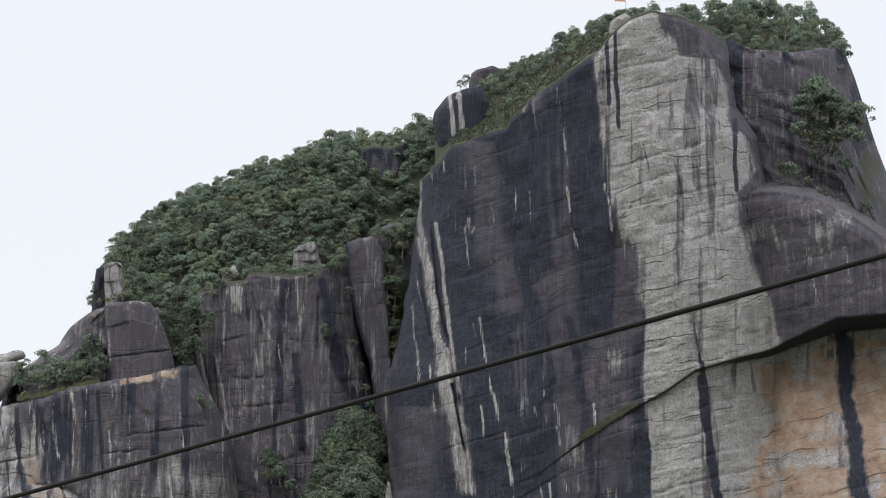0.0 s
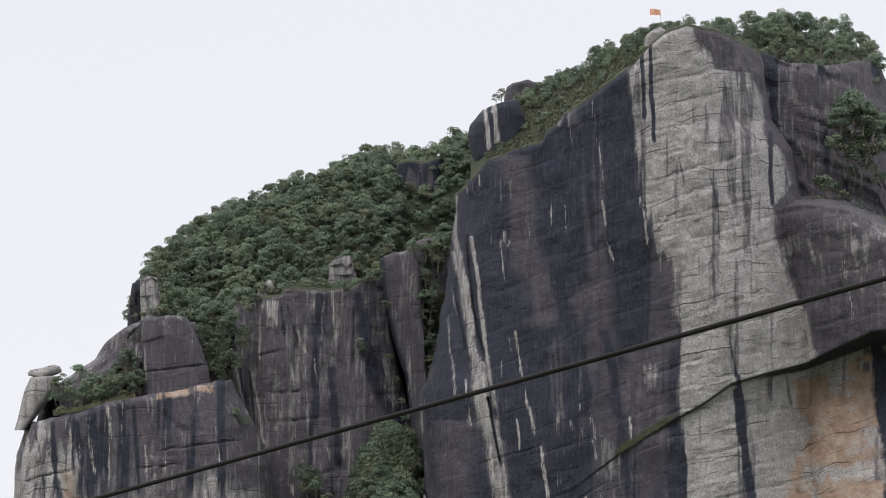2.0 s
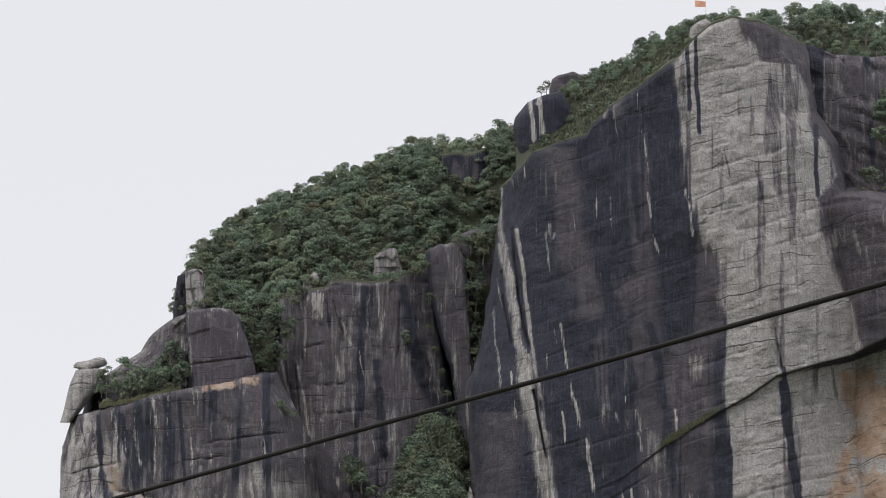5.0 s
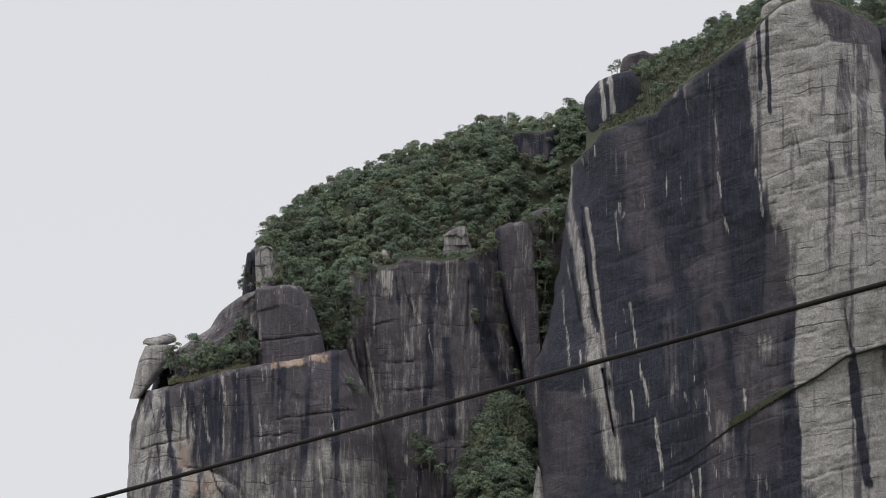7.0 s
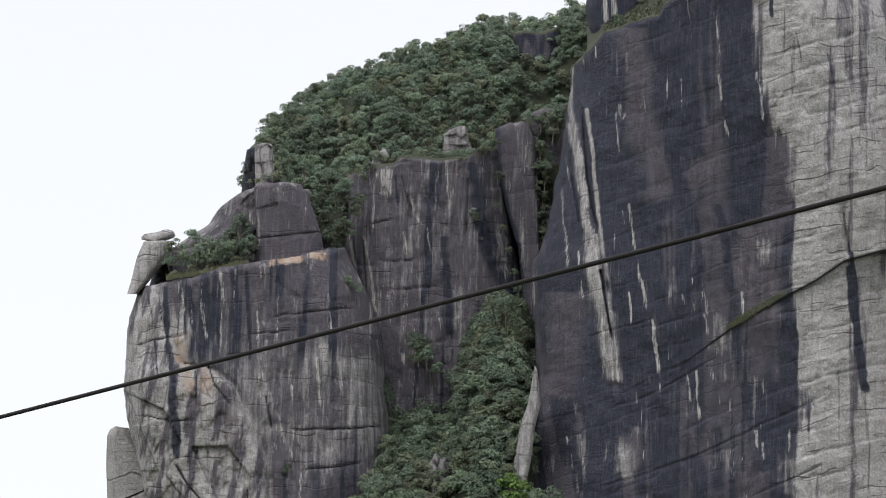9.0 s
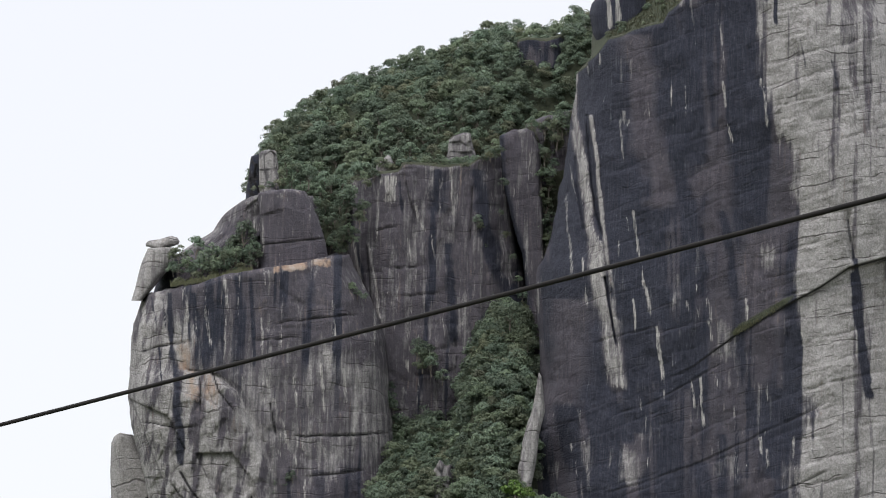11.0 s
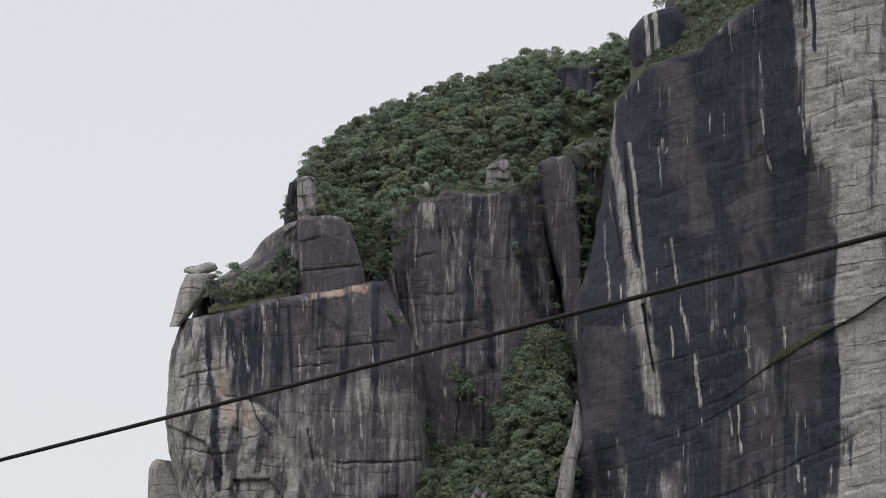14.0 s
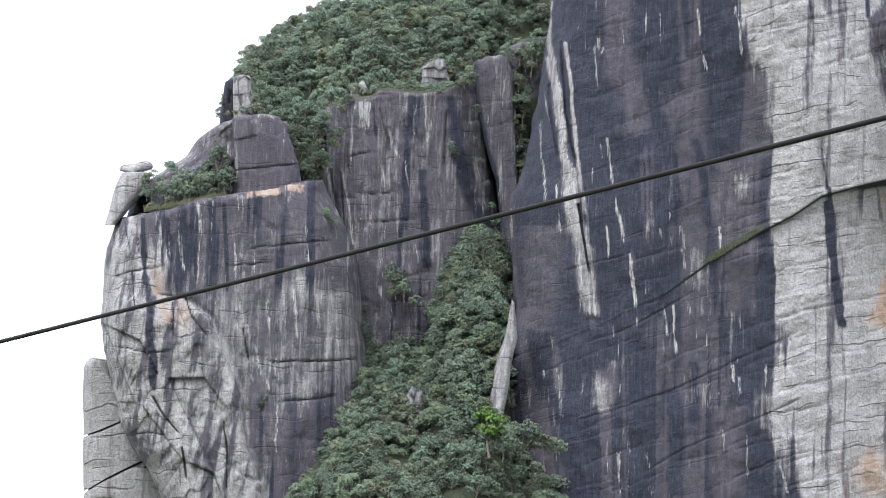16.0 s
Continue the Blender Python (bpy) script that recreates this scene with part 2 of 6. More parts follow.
# ---- mesh helpers ----
def mesh_object(name, co, faces, mat, parent=None, smooth_shade=True):
    """One mesh object from an array of corners and an array of four-cornered faces."""
    me = bpy.data.meshes.new(name)
    co, faces = np.asarray(co, np.float32), np.asarray(faces, np.int32)
    k = faces.shape[1]
    me.vertices.add(len(co))
    me.vertices.foreach_set("co", co.ravel())
    me.loops.add(faces.size)
    me.loops.foreach_set("vertex_index", faces.ravel())
    me.polygons.add(len(faces))
    me.polygons.foreach_set("loop_start", np.arange(0, faces.size, k, dtype=np.int32))
    me.polygons.foreach_set("use_smooth", np.full(len(faces), smooth_shade))
    me.update(calc_edges=True)
    me.validate()
    me.materials.append(mat)
    ob = new(name, me)
    ob.parent = parent
    return ob


def grid_faces(rows, cols, close=False):
    i, j = np.meshgrid(np.arange(rows - 1), np.arange(cols if close else cols - 1), indexing="ij")
    a, b = i * cols + j, i * cols + (j + 1) % cols
    return np.stack([a, b, b + cols, a + cols], -1).reshape(-1, 4)


def colour_layer(ob, name, channels):
    data = np.ones((len(ob.data.vertices), 4), np.float32)
    for k, c in enumerate(channels):
        data[:, k] = np.clip(c, 0, 1)
    layer = ob.data.attributes.new(name, "FLOAT_COLOR", "POINT")
    layer.data.foreach_set("color", data.ravel())


def beds(x, z, spacing, dip, seed, width=0.5, broken=0.5):
    """Bedding cracks: lines that dip across the face and fade in and out. Gives crack and the step within each bed."""
    warp = 1.5 * (fbm(x / 14, 0.3, z / 14, seed, 3) - 0.5) + 0.5 * (fbm(x / 3, 0.7, z / 3, seed + 5, 2) - 0.5)
    phase = (z - dip * x + warp * 1.6) / spacing
    frac = phase - np.floor(phase)
    keep = smooth(broken, broken + 0.12, vnoise(x / 9, np.floor(phase) * 7.3, 0.5, seed + 3))
    near = np.minimum(frac, 1 - frac) * spacing
    return np.exp(-(near / width) ** 2) * keep, (frac - 0.5) * keep


def facets(x, z, size, seed, shear=0.0, tall=1.6):
    """Broken slabs: each cell of an uneven net is a flat piece with its own tilt and set-back. Gives the set-back and the closeness to a joint."""
    u, v = (x + shear * z) / size, z / (size * tall)
    iu, iv = np.floor(u).astype(np.int64), np.floor(v).astype(np.int64)
    best, second, out = np.full(u.shape, 9.0), np.full(u.shape, 9.0), np.zeros(u.shape)
    for a in (-1, 0, 1):
        for b in (-1, 0, 1):
            cu = iu + a + 0.15 + 0.7 * lattice(iu + a, iv + b, 1, seed)
            cv = iv + b + 0.15 + 0.7 * lattice(iu + a, iv + b, 2, seed)
            d = np.hypot(u - cu, v - cv)
            piece = lattice(iu + a, iv + b, 3, seed) - 0.5 + 1.1 * (lattice(iu + a, iv + b, 4, seed) - 0.5) * (u - cu) + 0.9 * (lattice(iu + a, iv + b, 5, seed) - 0.6) * (v - cv)
            nearer = d < best
            second = np.where(nearer, best, np.minimum(second, d))
            out = np.where(nearer, piece, out)
            best = np.where(nearer, d, best)
    return out, np.exp(-(((second - best) * size) / 0.45) ** 2)


def rock(name, left, right, top, base, yc, front, back, p=3.0, res=0.5, seed=0, relief=None, stains=None,
         rough=1.0, flute=0.0, rim=1.2, roof=0.0, cap_turf=0.0, mat=None, parent=None):
    """A rock mass: a rounded plan between a left and a right outline, raised to a top line, with relief on its face and a roof behind."""
    foot = base if isinstance(base, list) else [(0.0, base)]
    low = min(q[1] for q in foot)
    tall = max(q[1] for q in top) - low
    wide = max(q[0] for q in right) - min(q[0] for q in left)
    nf, nz, nb, nr = max(24, int(wide * 1.12 / res)), max(16, int(tall / res)), 14, 8
    lin = np.linspace(-1, 1, nf)
    s = np.concatenate([0.55 * lin + 0.45 * np.sin(lin * math.pi / 2), np.cos(np.linspace(0, math.pi, nb + 2)[1:-1])])
    side = np.concatenate([np.full(nf, -1.0), np.full(nb, 1.0)])
    v = np.linspace(0, 1, nz)[:, None]
    z = low + v * tall * np.ones_like(s)
    for _ in range(5):
        xl, xr = curve_x(left, z), curve_x(right, z)
        x = (xl + xr) / 2 + (xr - xl) / 2 * s
        z = curve_z(foot, x) + v * (curve_z(top, x) - curve_z(foot, x))
    ring = (1 - np.abs(s) ** p) ** (1 / p) * np.ones_like(z)
    y = yc + np.where(side < 0, -front, back) * ring
    face = (side < 0) * smooth(0.0, 0.25, ring)
    big = fbm(x / 22, seed * 1.7, z / 30, seed, 4) - 0.5
    fine = fbm(x / 3.2, seed * 0.7, z / 4.5, seed + 40, 4) - 0.5
    y = y + face * rough * (4.5 * big + 1.5 * fine)
    if flute:
        y = y + face * flute * (fbm(x / 4.5, 2.2, z / 60, seed + 70, 3) - 0.5)
    x = x + rough * (1.6 * (fbm(z / 6, seed + 0.5, y / 9, seed + 8, 4) - 0.5))
    z_in = v * smooth(0, 0.1, v)
    z = z + z_in * rough * 1.2 * (fbm(x / 4, seed + 2.5, y / 8, seed + 9, 4) - 0.5)
    if relief:
        y = y + face * relief(x, z)
    y = y + np.where(side < 0, 1, -1) * rim * smooth(1 - 2.2 * rim / tall, 1, v) ** 2
    xs, ys, zs = [x], [y], [z]
    for w in np.linspace(0, 1, nr + 1)[1:]:
        xs.append(x[-1:] + (0.02 * (x[-1].mean() - x[-1:])) * w)
        ys.append(y[-1:] * (1 - w) + yc * w)
        zs.append(z[-1:] + roof * math.sin(w * math.pi / 2) + rough * 2.2 * (fbm(x[-1:] / 4, ys[-1] / 4, 0.7, seed + 77, 3) - 0.5) * math.sin(w * math.pi))
    x, y, z = np.concatenate(xs), np.concatenate(ys), np.concatenate(zs)
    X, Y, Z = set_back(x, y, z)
    ob = mesh_object(name, np.stack([X, Y, Z], -1).reshape(-1, 3), grid_faces(*x.shape, close=True), mat or ROCK, parent)
    values = dict(dark=0 * x, pale=0 * x, ochre=0 * x, brown=0 * x, crack=0 * x, turf=0 * x)
    if stains:
        values.update(stains(x, z))
    values["turf"] = values["turf"] + cap_turf * (np.arange(len(x)) >= nz - 2)[:, None]
    colour_layer(ob, "stain_shade", [values[k].ravel() for k in ("dark", "pale", "ochre")])
    colour_layer(ob, "tone", [values[k].ravel() for k in ("brown", "crack", "turf")])
    return ob


def run(x, z, path, width, seed=0, ragged=0.35, broken=False):
    """A band down a face, mostly a run of water: it follows path from its top to its foot, fraying at the edges and
    thinning below.
    """
    xs, zs = [q[0] for q in path], [q[1] for q in path]
    hi, lo = max(zs), min(zs)
    out = np.zeros(x.shape)
    near = (x > min(xs) - 2 * width - 1) & (x < max(xs) + 2 * width + 1) & (z > lo - 1) & (z < hi + 1)
    x, z = x[near], z[near]
    d = x - curve_x(path, z) + 0.5 * width * (fbm(z / 5, 0.2, seed * 3.1, seed, 3) - 0.5)
    w = width * (0.75 + ragged * (fbm(z / 3, 0.6, seed * 1.3, seed + 3, 3) - 0.5) * 2)
    band = np.exp(-(np.abs(d) / np.maximum(w * 0.55, 0.05)) ** 3) * smooth(lo - 0.8, lo + 1.5, z) * (1 - smooth(hi - 0.3, hi + 0.5, z))
    if broken:
        band = band * smooth(0.25, 0.55, fbm(x / 0.9, seed, z / 5, seed + 60, 4))
    out[near] = band
    return out


def streaks(x, z, fine, tall, seed, low, high):
    return smooth(low, high, fbm(x / fine, 0.4, z / tall, seed, 4, 0.6))


# ---- main buttress ----
ARRIS = [(35.2, 255.2), (35.4, 250.5), (36.4, 243.1), (38.1, 229.7), (38.9, 219.1), (40.2, 209.8), (44.4, 204.5), (46.6, 196.6), (47.6, 188.7), (46.5, 180.8), (44.9, 170.3), (44.5, 162.4), (46.3, 157.2), (47.3, 146.5)] + [(47.9, 137.6), (46.2, 129.8), (48.2, 116.9), (52.0, 104.1)]
NOSE = [(48.8, 261.9), (52.0, 255.2), (55.2, 249.8), (63.1, 249.1), (65.6, 241.8), (66.2, 234.4), (70.8, 229.7), (72.4, 223.1), (67.4, 217.1), (68.3, 209.8), (70.9, 203.2), (73.0, 196.6), (76.4, 188.7), (78.1, 183.4), (78.0, 172.9), (77.8, 162.4)]
LEDGE = [(-28.3, 128.1), (-12.6, 136.2), (6.6, 144.7)] + [(22.8, 153.0), (33.1, 160.9), (44.8, 167.9), (51.4, 171.6), (57.9, 176.2), (65.7, 178.5), (74.8, 180.8), (82.6, 184.5), (90.5, 188.0), (101.9, 189.2), (119.1, 188.7)]
RIB_RUNS = [
    ([(-5.1, 220.2), (-5.6, 217.1), (-5.3, 211.1), (-4.4, 204.5)], 1.41), ([(-4.7, 207.2), (-3.5, 197.9), (-2.0, 188.7), (-0.1, 179.5)], 2.82), ([(-0.5, 181.4), (1.4, 171.6), (2.8, 162.4), (4.4, 153.3), (5.7, 146.8)], 4.35),
    ([(-1.8, 210.5), (-0.5, 203.2), (0.5, 193.9), (1.6, 184.7), (2.7, 176.8), (3.9, 170.3)], 1.15)]
RIB_SLITS = [
    ([(-2.6, 210.5), (-2.0, 203.2), (-1.2, 195.3), (0.1, 187.3), (1.3, 182.7)], 0.64), ([(-5.3, 200.5), (-4.2, 191.3), (-2.6, 183.4)], 0.64), ([(2.1, 172.9), (3.6, 165.0), (4.9, 157.2)], 0.51)]
PALE_RUNS = [
    ([(-6.4, 199.2), (-5.1, 192.6), (-3.4, 187.3), (-2.1, 182.1), (-1.2, 176.8)], 0.51), ([(-7.3, 192.0), (-6.8, 187.3), (-6.0, 180.8), (-5.4, 172.9)], 0.90), ([(-3.1, 177.5), (-2.1, 169.0), (-1.6, 165.7)], 0.77),
    ([(-11.2, 183.4), (-12.2, 178.1), (-13.1, 174.9)], 0.51), ([(-13.2, 171.6), (-13.0, 163.7)], 0.64), ([(6.0, 211.8), (6.3, 208.2)], 2.82),
    ([(5.0, 209.8), (5.7, 203.2), (6.3, 199.5)], 0.64), ([(7.0, 209.8), (7.0, 204.5)], 1.28), ([(10.2, 214.4), (11.0, 210.5)], 0.51),
    ([(11.6, 213.8), (11.9, 209.8)], 0.51), ([(16.7, 217.8), (17.0, 209.8)], 0.45), ([(20.0, 217.8), (20.3, 209.8)], 0.38)]
PALE_RUNS_B = [
    ([(26.2, 244.4), (27.0, 236.4), (28.0, 229.7), (28.6, 223.1), (28.6, 219.1)], 1.28), ([(28.6, 219.1), (29.7, 209.8), (31.0, 204.5)], 0.90), ([(21.1, 238.4), (22.0, 231.1), (22.4, 225.1)], 0.64),
    ([(37.6, 219.8), (38.6, 213.8), (39.1, 208.2)], 0.90), ([(0.1, 225.1), (0.3, 222.0)], 0.64), ([(-2.7, 222.4), (-2.5, 219.8)], 0.38),
    ([(8.3, 188.7), (9.2, 183.4), (9.9, 178.1), (11.2, 171.6), (12.2, 167.7), (13.0, 163.1)], 0.90), ([(14.1, 161.8), (15.0, 157.2), (15.8, 149.4)], 1.02), ([(7.0, 187.3), (7.5, 183.4)], 0.45),
    ([(5.1, 181.4), (5.3, 176.8)], 0.51), ([(8.9, 166.4), (9.8, 158.5)], 0.77), ([(21.0, 167.9), (21.2, 164.3)], 1.15)]
PALE_RUNS_C = [
    ([(23.1, 171.6), (23.5, 168.7)], 0.45), ([(25.9, 170.3), (26.4, 165.0), (27.3, 158.2)], 0.77), ([(28.0, 165.0), (28.3, 158.5)], 0.51),
    ([(23.5, 165.7), (24.3, 160.5)], 0.45), ([(34.7, 167.0), (35.0, 161.8)], 0.90), ([(29.8, 198.3), (31.4, 197.9)], 0.64)]
LOW_RUNS = [
    ([(-3.1, 142.3), (-2.1, 135.2), (-0.5, 122.9)], 1.28), ([(-6.0, 140.0), (-5.6, 137.4)], 1.54), ([(-5.0, 134.5), (-4.1, 129.9), (-3.5, 126.0)], 0.64),
    ([(-2.9, 172.4), (-2.1, 165.8)], 0.90), ([(10.7, 145.9), (11.1, 142.0)], 1.02), ([(13.8, 161.6), (15.0, 155.1), (15.9, 148.6)], 1.15),
    ([(15.9, 147.3), (16.6, 140.5)], 0.64), ([(11.8, 142.0), (12.3, 134.2), (12.7, 129.0)], 0.64), ([(8.8, 168.0), (9.6, 160.2)], 0.77),
    ([(21.1, 168.1), (21.4, 164.4)], 1.15), ([(25.5, 168.4), (26.2, 163.2), (27.1, 157.7)], 0.77), ([(24.4, 150.1), (24.8, 142.3), (25.3, 138.4)], 1.02),
    ([(27.5, 151.5), (28.9, 146.3), (30.0, 140.3)], 1.28), ([(22.2, 149.4), (23.3, 142.3)], 0.77)]
LOW_RUNS_B = [
    ([(32.0, 143.8), (32.8, 137.3), (33.3, 124.3)], 1.66), ([(38.1, 136.7), (38.4, 130.9)], 1.02), ([(39.3, 138.1), (40.1, 129.0)], 0.77),
    ([(39.4, 149.4), (40.0, 143.9)], 0.90), ([(34.5, 168.6), (34.8, 163.4)], 0.90), ([(47.1, 167.6), (47.8, 157.2)], 0.64),
    ([(46.2, 129.8), (47.3, 122.0), (49.3, 114.3), (51.2, 106.6)], 1.15), ([(45.7, 137.6), (45.9, 129.8)], 0.64), ([(-1.6, 116.4), (-1.4, 112.9)], 0.77),
    ([(-4.5, 114.4), (-4.6, 105.3)], 1.15), ([(-8.5, 110.4), (-7.9, 105.0)], 1.28), ([(9.6, 118.6), (10.8, 109.6)], 1.79),
    ([(14.4, 122.6), (15.6, 112.3), (15.5, 105.5)], 1.79), ([(19.0, 116.2), (20.1, 105.6)], 1.28), ([(12.6, 116.1), (13.2, 105.5)], 1.02)]
LOW_RUNS_C = [
    ([(36.3, 121.8), (37.0, 112.8)], 0.64), ([(41.5, 120.6), (42.1, 110.3)], 0.64)]
PALE_RIGHT = [
    ([(83.7, 205.2), (86.4, 190.6)], 3.0), ([(92.5, 205.2), (93.9, 190.6)], 1.8), ([(47.6, 260.5), (48.3, 255.2)], 3.5), ([(99.0, 204.5), (99.9, 193.9)], 1.5)]
DARK_RUNS = [
    ([(39.9, 256.5), (40.1, 247.1), (40.8, 232.1)], 1.4), ([(37.8, 255.2), (38.5, 237.8)], 1.5), ([(59.2, 174.9), (60.3, 162.4), (63.0, 145.5)], 2.4),
    ([(91.3, 188.7), (92.8, 170.3), (96.1, 145.5)], 5.4), ([(53.8, 224.4), (55.1, 217.1)], 1.0), ([(67.5, 235.1), (67.9, 217.1)], 1.5),
    ([(46.3, 229.7), (47.8, 221.8)], 0.8), ([(70.6, 178.1), (71.6, 170.3)], 1.2), ([(59.6, 178.3), (60.9, 160.1), (62.9, 148.4)], 2.0), ([(57.7, 187.3), (59.4, 174.9)], 0.9)]

BLACK_BANDS = [
    ([(32.0, 249.1), (33.5, 229.7), (35.3, 209.8), (38.2, 193.3)], 6.91), ([(20.2, 236.4), (20.9, 223.1), (21.6, 207.2)], 5.63), ([(-2.5, 218.4), (1.4, 203.2), (4.0, 188.7), (6.6, 176.8), (11.4, 159.8), (16.9, 145.5)], 5.63),
    ([(-6.7, 209.8), (-6.0, 199.2), (-3.5, 184.7)], 2.56), ([(-8.1, 188.7), (-6.5, 178.1), (-4.1, 167.7)], 3.07), ([(17.5, 212.5), (19.3, 196.6), (23.1, 180.8), (24.8, 167.7)], 5.12),
    ([(11.2, 178.1), (15.7, 167.7), (18.2, 157.2), (20.8, 146.8)], 5.89), ([(24.6, 243.1), (25.6, 228.4), (26.9, 207.2)], 2.56), ([(28.7, 188.7), (30.6, 178.1), (31.9, 167.7)], 3.33),
    ([(14.9, 157.7), (16.5, 147.3)], 7.68)]
BLACK_BANDS_B = [
    ([(15.8, 147.3), (16.7, 136.9), (18.6, 105.6)], 6.66), ([(4.9, 143.8), (7.7, 134.1)], 5.89), ([(20.6, 168.3), (21.5, 152.6)], 6.40),
    ([(42.3, 147.9), (43.8, 132.3), (45.6, 106.2)], 3.84), ([(28.9, 137.2), (29.9, 121.6)], 3.33), ([(0.5, 136.5), (2.8, 121.0), (4.4, 108.1)], 5.12),
    ([(35.8, 147.8), (36.5, 137.4)], 3.33), ([(24.5, 130.6), (26.3, 105.8)], 5.12)]
BROWN_BANDS = [
    ([(8.6, 229.7), (9.9, 215.1), (11.2, 200.5)], 8.96), ([(28.1, 199.2), (20.3, 191.3)], 7.68), ([(-7.0, 166.4), (-6.3, 146.5)], 10.24),
    ([(37.2, 183.4), (39.0, 162.4)], 9.60), ([(13.8, 201.9), (15.1, 188.7)], 7.68), ([(-6.0, 167.7), (-6.1, 142.9)], 11.52),
    ([(37.5, 127.0), (39.1, 106.1)], 8.96), ([(10.2, 136.8), (9.1, 126.3)], 5.12)]
WALL_CRACKS = [
    ([(2.8, 123.0), (13.0, 126.2), (25.8, 130.9), (38.6, 137.4), (53.9, 144.9)], 0.64), ([(19.7, 112.3), (27.4, 117.1), (38.9, 122.1), (54.2, 129.3)], 0.51), ([(5.0, 141.3), (11.4, 143.3), (16.5, 145.7), (29.3, 153.5)], 0.51),
    ([(37.8, 110.2), (46.7, 114.3), (56.9, 117.7)], 0.38), ([(-15.6, 135.1), (-9.2, 138.3), (-2.8, 140.1)], 0.51), ([(-0.6, 157.4), (7.1, 159.9), (13.6, 161.6)], 0.38)]


def crack_lines(x, z, lines, width):
    """Closeness to cracks that cross a face from side to side."""
    out = np.zeros(x.shape)
    for path, w in lines:
        xs = [q[0] for q in path]
        line = curve_z(path, x) + 0.9 * (fbm(x / 2.5, 0.3, w, 27, 3) - 0.5)
        out = np.maximum(out, np.exp(-((z - line) / (width * (0.5 + w))) ** 2) * smooth(min(xs) - 1, min(xs) + 2, x) * smooth(max(xs) + 1, max(xs) - 2, x))
    return out



def buttress_relief(x, z):
    crack, step = beds(x, z, 5.6, 0.27, 3, 0.5, 0.45)
    crack2, step2 = beds(x, z, 8.5, 0.42, 6, 0.6, 0.42)
    slab, joint = facets(x, z - 0.22 * x, 9.0, 7, 0.1, 0.7)
    dry = 0.35 + 0.65 * smooth(-3, 2, x - curve_x(ARRIS, z))
    under = curve_z(LEDGE, x) - z
    deep = np.interp(x, [-20, 20, 40, 60, 75, 90, 110], [0.05, 0.2, 0.7, 2.5, 8.0, 17.0, 20.0])
    hollow = deep * np.clip(under / (0.4 + 0.17 * deep), 0, 1) * (1 - 0.8 * smooth(6, 50, under))
    arris = -5.0 * np.exp(-((x - curve_x(ARRIS, z) - 6) / 13) ** 2)
    chimney = 1.6 * np.exp(-((x - curve_x(DARK_RUNS[9][0], z)) / 0.7) ** 2) * smooth(0, 2, z - curve_z(LEDGE, x)) * smooth(0, 3, 14 - (z - curve_z(LEDGE, x)))
    rib = sum(run(x, z, path, w, k) for k, (path, w) in enumerate(RIB_RUNS))
    slit = sum(run(x, z, path, 1.3 * w, 9 + k) for k, (path, w) in enumerate(RIB_SLITS))
    folds = 1.6 * slit - 0.8 * np.minimum(rib, 1) + 0.3 * crack_lines(x, z, WALL_CRACKS, 0.3) + 1.2 * (1 - dry) * (fbm(x / 5, 0.6, z / 70, 19, 3) - 0.5)
    return folds + dry * (0.35 * crack - 0.4 * step + 0.2 * slab + 0.7 * dry * (fbm(x / 3.0, 0.4, (z - 0.27 * x) / 1.6, 99, 3) - 0.5)) + (1 - dry) * (0.2 * crack2 - 0.3 * step2) + hollow + arris + chimney


